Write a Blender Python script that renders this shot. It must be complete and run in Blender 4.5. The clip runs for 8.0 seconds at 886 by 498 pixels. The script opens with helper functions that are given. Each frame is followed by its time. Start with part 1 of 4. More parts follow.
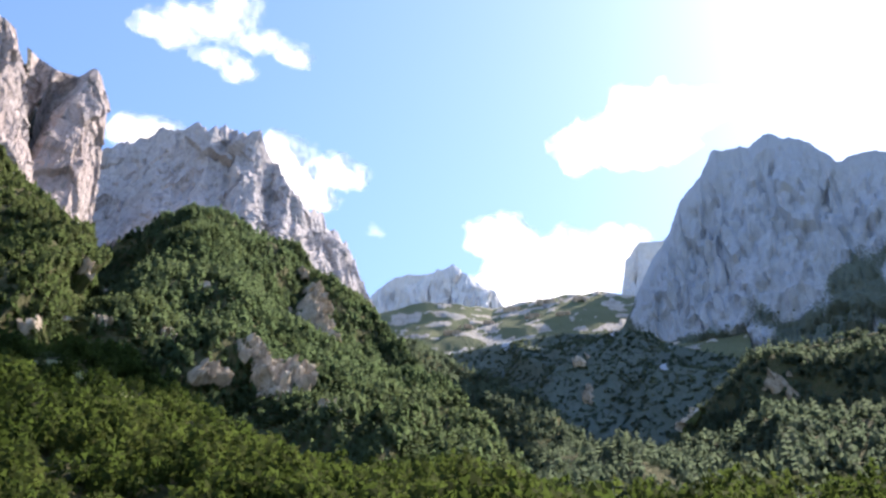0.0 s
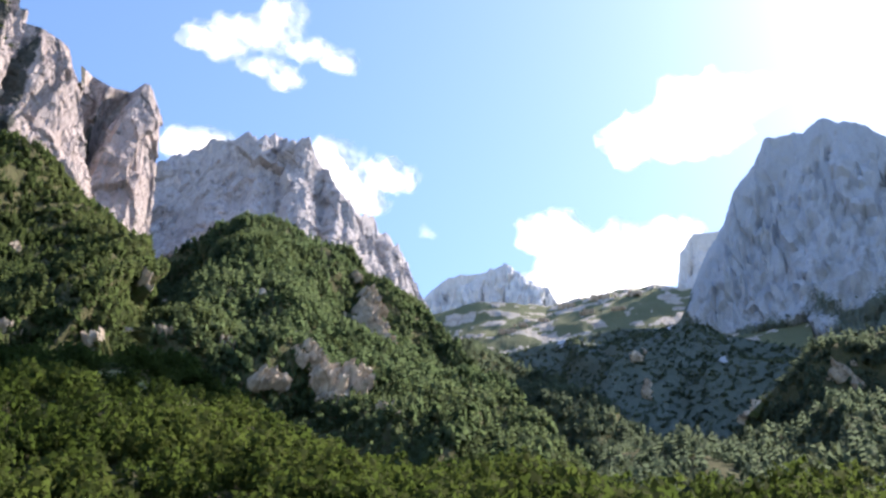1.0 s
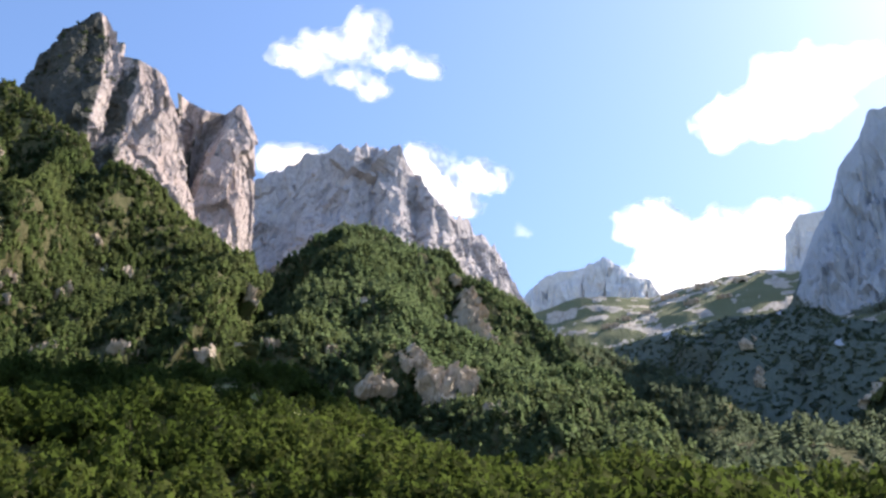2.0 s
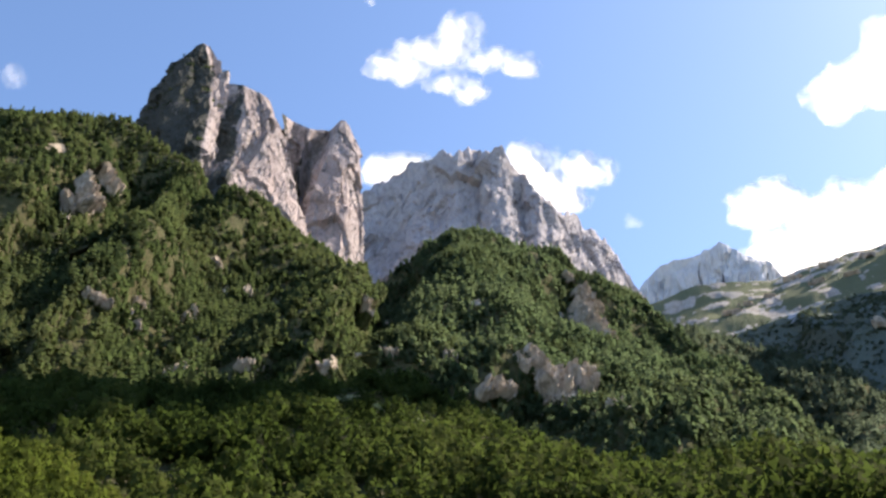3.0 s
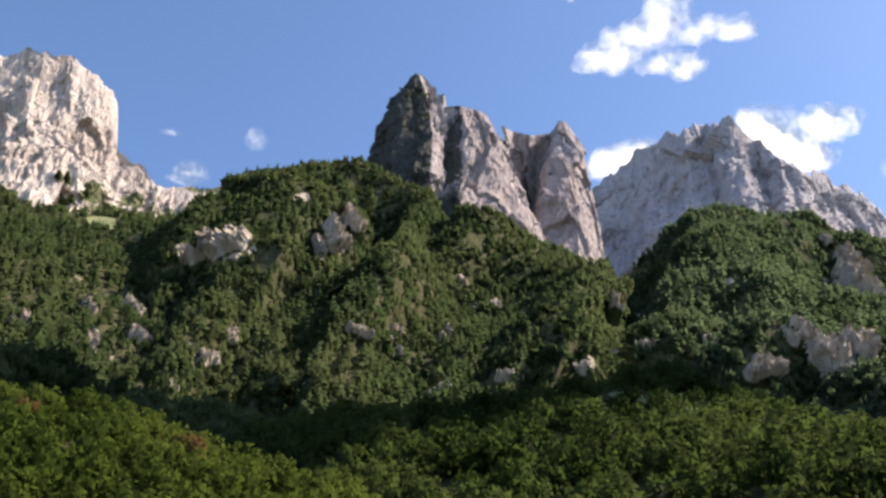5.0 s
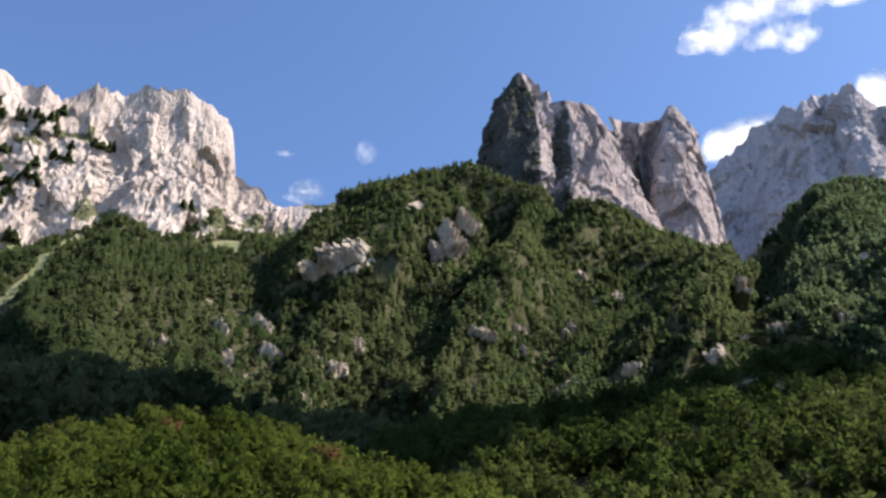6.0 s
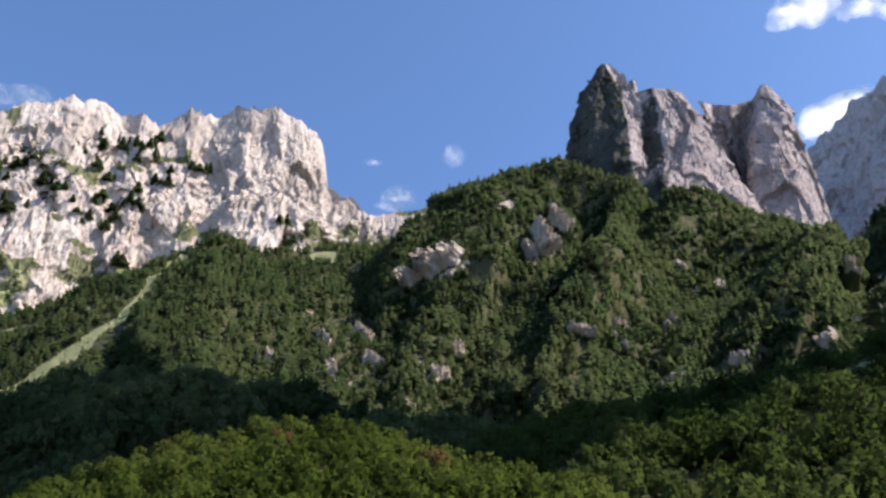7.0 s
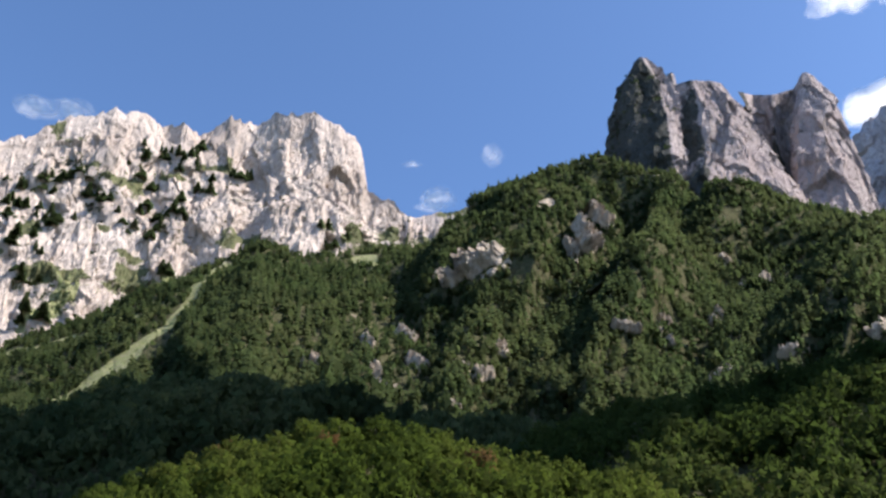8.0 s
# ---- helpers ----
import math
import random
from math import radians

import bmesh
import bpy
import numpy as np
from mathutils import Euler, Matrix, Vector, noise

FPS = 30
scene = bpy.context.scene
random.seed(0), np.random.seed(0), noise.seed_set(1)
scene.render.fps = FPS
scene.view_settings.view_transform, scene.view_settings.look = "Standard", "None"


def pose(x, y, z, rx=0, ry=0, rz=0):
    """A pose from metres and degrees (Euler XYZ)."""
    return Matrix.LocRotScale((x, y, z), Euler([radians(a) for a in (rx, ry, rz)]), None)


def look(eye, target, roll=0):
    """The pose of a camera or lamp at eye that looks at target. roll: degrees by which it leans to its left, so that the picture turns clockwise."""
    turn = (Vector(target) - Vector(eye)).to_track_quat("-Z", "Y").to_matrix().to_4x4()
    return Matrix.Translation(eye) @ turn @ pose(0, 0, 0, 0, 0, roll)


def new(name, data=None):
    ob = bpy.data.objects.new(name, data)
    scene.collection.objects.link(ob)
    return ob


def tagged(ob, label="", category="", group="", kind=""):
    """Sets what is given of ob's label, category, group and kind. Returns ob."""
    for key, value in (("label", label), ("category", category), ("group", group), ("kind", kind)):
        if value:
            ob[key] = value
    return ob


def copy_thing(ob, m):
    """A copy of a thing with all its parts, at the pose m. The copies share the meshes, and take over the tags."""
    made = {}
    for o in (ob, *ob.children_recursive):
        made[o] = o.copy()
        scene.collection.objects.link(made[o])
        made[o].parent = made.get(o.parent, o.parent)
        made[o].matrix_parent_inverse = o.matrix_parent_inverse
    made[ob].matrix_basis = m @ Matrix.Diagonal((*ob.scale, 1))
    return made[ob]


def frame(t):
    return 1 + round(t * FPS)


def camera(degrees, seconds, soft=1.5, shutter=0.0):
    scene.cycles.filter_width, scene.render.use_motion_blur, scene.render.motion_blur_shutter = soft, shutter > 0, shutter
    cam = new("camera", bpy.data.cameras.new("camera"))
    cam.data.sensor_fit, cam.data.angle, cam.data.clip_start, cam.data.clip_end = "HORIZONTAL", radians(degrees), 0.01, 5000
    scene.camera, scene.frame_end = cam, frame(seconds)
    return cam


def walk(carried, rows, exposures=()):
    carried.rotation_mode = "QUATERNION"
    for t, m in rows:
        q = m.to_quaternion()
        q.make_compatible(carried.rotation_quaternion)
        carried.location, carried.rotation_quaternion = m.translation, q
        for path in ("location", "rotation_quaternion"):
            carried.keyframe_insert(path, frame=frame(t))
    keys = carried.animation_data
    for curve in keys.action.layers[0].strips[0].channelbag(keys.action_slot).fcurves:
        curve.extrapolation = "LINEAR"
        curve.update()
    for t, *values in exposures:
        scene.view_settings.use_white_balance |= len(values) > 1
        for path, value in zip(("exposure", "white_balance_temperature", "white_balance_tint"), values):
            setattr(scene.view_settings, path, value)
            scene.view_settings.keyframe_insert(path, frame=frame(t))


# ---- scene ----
cam = camera(50.68, 8.0, soft=2.7)
EYE = (0.0, 0.0, 1.6)
PATH = [
    # seconds, yaw, pitch, roll in degrees
    (0.0, -0.000, 32.111, -0.093),
    (0.5, 1.302, 32.095, 0.002),
    (1.0, 3.793, 32.105, -0.011),
    (2.5, 14.711, 32.192, -0.009),
    (3.0, 18.710, 32.233, 0.029),
    (3.5, 22.586, 32.265, 0.039),
    (4.0, 27.035, 32.317, 0.084),
    (4.5, 31.461, 32.343, 0.050),
    (6.0, 44.265, 32.457, -0.001),
    (6.5, 47.870, 32.490, -0.039),
    (7.0, 51.044, 32.504, -0.037),
    (7.5, 53.011, 32.505, -0.011),
    (8.0, 54.027, 32.521, -0.023),
]
walk(cam, [(t, pose(*EYE, 90 + p, r, y)) for t, y, p, r in PATH],
     exposures=[(0.0, 1.48, 7000, 15), (1.2, 1.44, 7000, 15), (2.5, 1.26, 7400, 14), (4.5, 1.00, 7300, 14), (6.0, 0.86, 6700, 15), (8.0, 0.80, 6500, 13)])

# ---- sky and sun ----
SUN_AZ, SUN_EL = 50.0, 44.0          # degrees clockwise from +y, above the horizon
world = bpy.data.worlds.new("sky")
scene.world = world
world.use_nodes = True
wn = world.node_tree
sky = wn.nodes.new("ShaderNodeTexSky")
sky.sky_type = "NISHITA"
sky.sun_disc = False
sky.sun_elevation, sky.sun_rotation = radians(SUN_EL), radians(SUN_AZ)
sky.altitude, sky.air_density, sky.dust_density, sky.ozone_density = 1100, 0.95, 1.25, 4.5
clear = wn.nodes.new("ShaderNodeHueSaturation")
clear.inputs["Saturation"].default_value = 1.06
wn.links.new(sky.outputs[0], clear.inputs["Color"])
wn.links.new(clear.outputs[0], wn.nodes["Background"].inputs[0])
wn.nodes["Background"].inputs[1].default_value = 0.15

sun = new("sun", bpy.data.lights.new("sun", "SUN"))
sun.data.energy, sun.data.angle, sun.data.color = 5.0, radians(0.53), (1.0, 0.93, 0.83)
to_sun = Vector((math.sin(radians(SUN_AZ)) * math.cos(radians(SUN_EL)),
                 math.cos(radians(SUN_AZ)) * math.cos(radians(SUN_EL)), math.sin(radians(SUN_EL))))
sun.matrix_world = look(to_sun * 3000, (0, 0, 0))


# ---- materials ----
def material(name):
    m = bpy.data.materials.new(name)
    m.use_nodes = True
    t = m.node_tree
    return m, t, t.nodes["Principled BSDF"]


def node(t, kind, **inputs):
    n = t.nodes.new(kind)
    for key, value in inputs.items():
        n.inputs[key.replace("_", " ")].default_value = value
    return n


def ramp(t, source, stops):
    n = t.nodes.new("ShaderNodeValToRGB")
    while len(n.color_ramp.elements) < len(stops):
        n.color_ramp.elements.new(0.5)
    for e, (p, c) in zip(n.color_ramp.elements, stops):
        e.position, e.color = p, (*c, 1) if len(c) == 3 else c
    t.links.new(source, n.inputs[0])
    return n.outputs[0]


def grey(v):
    return (v, v, v)


def mix(t, fac, a, b, kind="MIX"):
    n = t.nodes.new("ShaderNodeMix")
    n.data_type, n.blend_type = "RGBA", kind
    if isinstance(fac, float):
        n.inputs[0].default_value = fac
    else:
        t.links.new(fac, n.inputs[0])
    for s, i in ((a, 6), (b, 7)):
        if isinstance(s, tuple):
            n.inputs[i].default_value = (*s, 1)
        else:
            t.links.new(s, n.inputs[i])
    return n.outputs[2]


def maths(t, op, a, b=0.0, clamp=False):
    n = t.nodes.new("ShaderNodeMath")
    n.operation, n.use_clamp = op, clamp
    for s, i in ((a, 0), (b, 1)):
        if isinstance(s, (int, float)):
            n.inputs[i].default_value = s
        else:
            t.links.new(s, n.inputs[i])
    return n.outputs[0]


def pattern(t, where, size, detail=6.0, rough=0.6, stretch=(1, 1, 1), twist=0.0):
    """Noise whose features are about size metres across."""
    n = node(t, "ShaderNodeTexNoise", Scale=1.0, Detail=detail, Roughness=rough, Distortion=twist)
    m = node(t, "ShaderNodeMapping")
    m.inputs["Scale"].default_value = [s / size for s in stretch]
    t.links.new(where, m.inputs[0])
    t.links.new(m.outputs[0], n.inputs["Vector"])
    return n.outputs[0]


def cracks(t, where, size, stretch, width):
    """A net of joints: 1 in the joint, 0 on the face."""
    bend = node(t, "ShaderNodeTexNoise", Scale=1.0 / size, Detail=4.0)
    t.links.new(where, bend.inputs["Vector"])
    shift = t.nodes.new("ShaderNodeVectorMath")
    shift.operation = "MULTIPLY_ADD"
    t.links.new(bend.outputs["Color"], shift.inputs[0])
    shift.inputs[1].default_value = (size * 1.2,) * 3
    t.links.new(where, shift.inputs[2])
    m = node(t, "ShaderNodeMapping")
    m.inputs["Scale"].default_value = [s / size for s in stretch]
    m.inputs["Rotation"].default_value = (0.15, 0.3, 0.4)
    t.links.new(shift.outputs[0], m.inputs[0])
    v = t.nodes.new("ShaderNodeTexVoronoi")
    v.feature = "DISTANCE_TO_EDGE"
    v.inputs["Scale"].default_value = 1.0
    t.links.new(m.outputs[0], v.inputs["Vector"])
    return ramp(t, v.outputs["Distance"], [(0.0, grey(1)), (width, grey(0))])


def stone_colour(t, where, pale, warm, dark, wear=1.0):
    """Weathered limestone: pale faces, warm stains, dark vertical water streaks, joints and pits."""
    big = pattern(t, where, 110, 5, 0.65)
    streak = pattern(t, where, 34, 8, 0.68, (1, 1, 0.25), 0.8)
    fine = pattern(t, where, 8, 8, 0.78, (1, 1, 0.4))
    joint = cracks(t, where, 42, (1, 1, 0.45), 0.10)
    hair = cracks(t, where, 15, (1, 1, 0.5), 0.13)
    c = mix(t, ramp(t, big, [(0.36, grey(0)), (0.62, grey(1))]), pale, warm)
    c = mix(t, ramp(t, streak, [(0.33, grey(0.8 * wear)), (0.45, grey(0))]), c, dark)
    c = mix(t, maths(t, "MULTIPLY", joint, ramp(t, fine, [(0.35, grey(0.8 * wear)), (0.55, grey(0.03))])), c, tuple(d * 0.6 for d in dark))
    c = mix(t, maths(t, "MULTIPLY", hair, ramp(t, big, [(0.4, grey(0.4 * wear)), (0.55, grey(0.0))])), c, tuple(d * 0.8 for d in dark))
    c = mix(t, ramp(t, fine, [(0.33, grey(0.6 * wear)), (0.42, grey(0))]), c, tuple(d * 0.8 for d in dark))
    rough = maths(t, "SUBTRACT", fine, maths(t, "MULTIPLY", maths(t, "ADD", joint, hair), 0.25))
    return c, rough, streak


def ground_material(name, pale, warm, dark, grass, soil, ledge=0.62, turf=0.5, wear=1.0):
    """Rock where the slope is bare or steep, turf on ledges, and scrubby undergrowth where the woods stand."""
    m, t, bsdf = material(name)
    geo = t.nodes.new("ShaderNodeNewGeometry")
    where = geo.outputs["Position"]
    rock, fine, streak = stone_colour(t, where, pale, warm, dark, wear)
    up = t.nodes.new("ShaderNodeSeparateXYZ")
    t.links.new(geo.outputs["Normal"], up.inputs[0])
    patch = pattern(t, where, 38, 7, 0.7)
    flat = maths(t, "ADD", up.outputs[2], maths(t, "MULTIPLY", maths(t, "SUBTRACT", patch, 0.5), 1.3))
    on_ledge = ramp(t, flat, [(ledge, grey(0)), (ledge + 0.14, grey(turf))])
    small = pattern(t, where, 5, 6, 0.7)
    meadow = mix(t, ramp(t, small, [(0.3, grey(0)), (0.7, grey(1))]), grass, soil)
    bare = t.nodes.new("ShaderNodeAttribute")
    bare.attribute_name = "bare"
    cliff = mix(t, on_ledge, rock, meadow)
    ragged = maths(t, "ADD", bare.outputs["Fac"], maths(t, "MULTIPLY", maths(t, "SUBTRACT", small, 0.5), 0.7))
    c = mix(t, ramp(t, ragged, [(0.42, grey(0)), (0.58, grey(1))]), meadow, cliff)
    strip = t.nodes.new("ShaderNodeAttribute")
    strip.attribute_name = "turf"
    lawn = mix(t, ramp(t, small, [(0.35, grey(0)), (0.65, grey(1))]), (0.23, 0.27, 0.10), (0.33, 0.31, 0.19))
    edge = maths(t, "ADD", strip.outputs["Fac"], maths(t, "MULTIPLY", maths(t, "SUBTRACT", small, 0.5), 0.5))
    c = mix(t, ramp(t, edge, [(0.4, grey(0)), (0.6, grey(1))]), c, lawn)
    t.links.new(c, bsdf.inputs["Base Color"])
    bsdf.inputs["Roughness"].default_value = 0.95
    bsdf.inputs["Specular IOR Level"].default_value = 0.05
    b1 = node(t, "ShaderNodeBump", Strength=0.8, Distance=5.0 * wear)
    b2 = node(t, "ShaderNodeBump", Strength=1.0, Distance=4.5 * wear)
    t.links.new(streak, b1.inputs["Height"])
    t.links.new(fine, b2.inputs["Height"])
    t.links.new(b1.outputs[0], b2.inputs["Normal"])
    t.links.new(b2.outputs[0], bsdf.inputs["Normal"])
    return m


def leaf_material(name, deep, fresh, yellow, through_light=0.5):
    """Foliage: tone changes from leaf cluster to leaf cluster, tree to tree and stand to stand."""
    m, t, bsdf = material(name)
    geo = t.nodes.new("ShaderNodeNewGeometry")
    where = geo.outputs["Position"]
    tree = pattern(t, where, 9, 2, 0.5)
    stand = pattern(t, where, 120, 3, 0.55)
    c = mix(t, ramp(t, tree, [(0.35, grey(0)), (0.68, grey(1))]), deep, fresh)
    c = mix(t, ramp(t, stand, [(0.42, grey(0)), (0.62, grey(0.85))]), c, yellow)
    group = pattern(t, where, 26, 3, 0.55)
    c = mix(t, ramp(t, group, [(0.52, grey(0)), (0.64, grey(0.75))]), c, tuple(1.15 * y for y in yellow))
    dark = pattern(t, where, 60, 4, 0.6)
    c = mix(t, ramp(t, dark, [(0.38, grey(0.8)), (0.50, grey(0))]), c, tuple(0.5 * d for d in deep))
    c = mix(t, 0.3, c, ramp(t, geo.outputs["Random Per Island"], [(0, grey(0.45)), (1, grey(1))]), "MULTIPLY")
    t.links.new(c, bsdf.inputs["Base Color"])
    bsdf.inputs["Roughness"].default_value = 0.9
    bsdf.inputs["Specular IOR Level"].default_value = 0.03
    thin = t.nodes.new("ShaderNodeBsdfTranslucent")
    t.links.new(mix(t, 0.45, c, tuple(2 * f for f in fresh)), thin.inputs["Color"])
    both = t.nodes.new("ShaderNodeMixShader")
    both.inputs[0].default_value = through_light
    t.links.new(bsdf.outputs[0], both.inputs[1])
    t.links.new(thin.outputs[0], both.inputs[2])
    t.links.new(both.outputs[0], t.nodes["Material Output"].inputs["Surface"])
    return m


GRASS, SOIL = (0.09, 0.13, 0.045), (0.10, 0.11, 0.045)
limestone_pale = ground_material("pale_limestone", (0.66, 0.57, 0.51), (0.45, 0.375, 0.33), (0.15, 0.14, 0.13), (0.10, 0.12, 0.055), (0.17, 0.165, 0.095), 0.58, 0.8, 0.8)
limestone_grey = ground_material("grey_limestone", (0.47, 0.44, 0.46), (0.41, 0.38, 0.39), (0.20, 0.19, 0.20), (0.07, 0.10, 0.04), (0.10, 0.11, 0.05), 0.86, 0.5, 0.75)
hill_ground = ground_material("wooded_hill_ground", (0.56, 0.49, 0.39), (0.47, 0.37, 0.27), (0.12, 0.10, 0.09), (0.060, 0.075, 0.030), (0.115, 0.100, 0.060), 0.80, 0.8)
alpine = ground_material("alpine_meadow", (0.48, 0.45, 0.42), (0.42, 0.38, 0.33), (0.15, 0.14, 0.13), (0.125, 0.155, 0.08), (0.16, 0.16, 0.11), 0.86, 0.9)
# Its grass and soil tones darken lichened faces and carry painted shade.
limestone_moss_shade = ground_material("lichen_and_shade_limestone", (0.48, 0.42, 0.41), (0.39, 0.325, 0.315), (0.12, 0.11, 0.115), (0.052, 0.057, 0.050), (0.085, 0.087, 0.082), 0.84, 0.6, 1.0)
# Haze over the right mountain and its apron, painted as bluish stone.
limestone_haze_blue = ground_material("haze_blue_limestone", (0.34, 0.38, 0.45), (0.31, 0.345, 0.40), (0.24, 0.265, 0.31), (0.075, 0.10, 0.085), (0.11, 0.13, 0.115), 0.80, 0.6, 0.35)
# Far peaks: haze painted in as a paler, cooler stone with weak contrast.
limestone_far_haze = ground_material("haze_paled_limestone", (0.60, 0.60, 0.62), (0.54, 0.54, 0.56), (0.32, 0.32, 0.34), (0.10, 0.13, 0.06), (0.14, 0.14, 0.08), 0.80, 0.6, 0.4)
outcrop_stone = ground_material("outcrop_limestone", (0.58, 0.50, 0.42), (0.45, 0.37, 0.29), (0.17, 0.14, 0.12), (0.06, 0.085, 0.025), (0.09, 0.085, 0.04), 0.95, 0.6, 0.9)
leaves = leaf_material("beech_leaves", (0.030, 0.046, 0.020), (0.056, 0.083, 0.031), (0.082, 0.096, 0.040))
leaves_bright = leaf_material("bright_young_leaves", (0.030, 0.050, 0.010), (0.058, 0.086, 0.015), (0.090, 0.100, 0.023))
# Paler, cooler beech for the farther slopes: haze put into the leaf colour.
leaves_hump = leaf_material("haze_paled_beech_leaves", (0.046, 0.074, 0.038), (0.078, 0.116, 0.054), (0.094, 0.119, 0.060))
leaves_valley = leaf_material("haze_tinted_beech_leaves", (0.058, 0.086, 0.058), (0.090, 0.120, 0.076), (0.098, 0.120, 0.076))
leaves_pine = leaf_material("mountain_pine_needles", (0.032, 0.050, 0.022), (0.055, 0.078, 0.032), (0.060, 0.080, 0.034))
leaves_rusty = leaf_material("rusty_leaves", (0.075, 0.045, 0.02), (0.11, 0.065, 0.028), (0.10, 0.08, 0.03))
leaves_fresh = leaf_material("sunlit_young_leaves", (0.023, 0.040, 0.010), (0.042, 0.066, 0.015), (0.060, 0.074, 0.021))
bark, bt, bb = material("bark")
bb.inputs["Roughness"].default_value = 0.9
bg = bt.nodes.new("ShaderNodeNewGeometry")
bt.links.new(ramp(bt, pattern(bt, bg.outputs["Position"], 0.3, 5, 0.7, (1, 1, 0.2)), [(0.3, (0.06, 0.045, 0.035)), (0.7, (0.16, 0.13, 0.10))]), bb.inputs["Base Color"])


# ---- noise ----
def lattice(ix, iy, iz, seed):
    h = (ix * 374761393 + iy * 668265263 + iz * 2147483647 + seed * 974634777) & 0xFFFFFFFF
    h = ((h ^ (h >> 13)) * 1274126177) & 0xFFFFFFFF
    return ((h ^ (h >> 16)) & 0xFFFF) / 32767.5 - 1


def value_noise(p, seed):
    i = np.floor(p).astype(np.int64)
    f = p - i
    f = f * f * f * (f * (f * 6 - 15) + 10)
    total = 0
    for dx in (0, 1):
        wx = f[..., 0] if dx else 1 - f[..., 0]
        for dy in (0, 1):
            wy = f[..., 1] if dy else 1 - f[..., 1]
            for dz in (0, 1):
                wz = f[..., 2] if dz else 1 - f[..., 2]
                total = total + wx * wy * wz * lattice(i[..., 0] + dx, i[..., 1] + dy, i[..., 2] + dz, seed)
    return total


def fbm(p, size, octaves=4, seed=0, ridged=False, gain=0.5):
    """Fractal noise in about -1..1; ridged: sharp crests at 0..1."""
    out, amp, norm = 0, 1.0, 0.0
    q = p / size
    for k in range(octaves):
        n = value_noise(q + 17.3 * k, seed + k)
        out, norm = out + amp * ((1 - np.abs(n) * 1.8) if ridged else n), norm + amp
        q, amp = q * 2.03, amp * gain
    return out / norm


def blocks(p, size, seed):
    """Angular cells: each cell a tilted facet at a random level, and the distance to its joint (0 at the joint)."""
    q = p / size
    i = np.floor(q).astype(np.int64)
    best = np.full(q.shape[:-1], 9.0)
    second, level = best.copy(), np.zeros(q.shape[:-1])
    for dx in (-1, 0, 1):
        for dy in (-1, 0, 1):
            for dz in (-1, 0, 1):
                jx, jy, jz = i[..., 0] + dx, i[..., 1] + dy, i[..., 2] + dz
                d = sum((jj + 0.5 + 0.45 * lattice(jx, jy, jz, seed + k) - q[..., k]) ** 2 for k, jj in enumerate((jx, jy, jz)))
                nearer = d < best
                second = np.where(nearer, best, np.minimum(second, d))
                tilt = sum(lattice(jx, jy, jz, seed + 11 + k) * (q[..., k] - jj - 0.5) for k, jj in enumerate((jx, jy, jz)))
                level = np.where(nearer, 0.35 * lattice(jx, jy, jz, seed + 7) + 1.5 * tilt, level)
                best = np.where(nearer, d, best)
    return level, np.sqrt(second) - np.sqrt(best)


# ---- mountains and hills ----
def along(points, n, smooth):
    """n points evenly along a line through the given ones."""
    p = np.array(points, float)
    s = np.r_[0, np.cumsum(np.linalg.norm(np.diff(p, axis=0), axis=1))]
    u = np.linspace(0, s[-1], n)
    q = np.stack([np.interp(u, s, p[:, k]) for k in range(3)], 1)
    if smooth:
        w = max(1, int(n * smooth))
        kernel = np.hanning(2 * w + 3)[1:-1]
        kernel /= kernel.sum()
        pad = np.pad(q, ((w, w), (0, 0)), mode="edge")
        q = np.stack([np.convolve(pad[:, k], kernel, "valid") for k in range(3)], 1)
    return q


CLIFF = [(0, 0), (0.10, 0.28), (0.24, 0.44), (0.34, 0.70), (0.55, 0.82), (1, 1)]
WALL = [(0, 0), (0.10, 0.40), (0.2, 0.62), (0.38, 0.86), (1, 1)]
LEAN = [(0, 0), (0.14, 0.28), (0.35, 0.55), (0.62, 0.80), (1, 1)]
SLOPE = [(0, 0), (0.25, 0.20), (0.6, 0.58), (1, 1)]
ROUND = [(0, 0), (0.2, 0.10), (0.5, 0.42), (1, 1)]


def rock_relief(p, rib, seed):
    """How far weathered limestone stands out: broad ribs, tilted beds, upright slabs and a little rubble."""
    bent = p + 28 * np.stack([fbm(p, 160, 3, seed + 60 + k) for k in range(3)], -1)
    d = rib * (fbm(bent * np.array([1, 1, 0.42]), 120, 4, seed, True, 0.5) - 0.5) * 0.5
    d = d + rib * 0.55 * (fbm(bent * np.array([1, 1, 0.36]), 46, 3, seed + 9, True, 0.55) - 0.5)
    d = d + rib * 0.32 * (fbm(bent * np.array([1, 1, 0.5]), 19, 3, seed + 37, True, 0.6) - 0.5)
    bed = (p[..., 2] + 0.30 * p[..., 0] + 26 * fbm(p, 140, 3, seed + 33)) / 44
    d = d + rib * 0.34 * (bed - np.floor(bed) - 0.5) * (0.5 + fbm(p, 200, 2, seed + 35))
    for size, depth in ((130, 0.9), (52, 0.55), (24, 0.32), (11, 0.14)):
        level, _ = blocks(bent * np.array([1, 1, 0.4]), size, seed + int(size))
        d = d + rib * depth * level
    return d


def between(rows, n):
    """n even steps along the first of several lines, and the matching points of the others."""
    p = np.array(rows, float)
    s = np.r_[0, np.cumsum(np.linalg.norm(np.diff(p[0], axis=0), axis=1) + 0.4 * np.linalg.norm(np.diff(p[-1], axis=0), axis=1))]
    u = np.linspace(0, s[-1], n)
    return [np.stack([np.interp(u, s, q[:, k]) for k in range(3)], 1) for q in p]


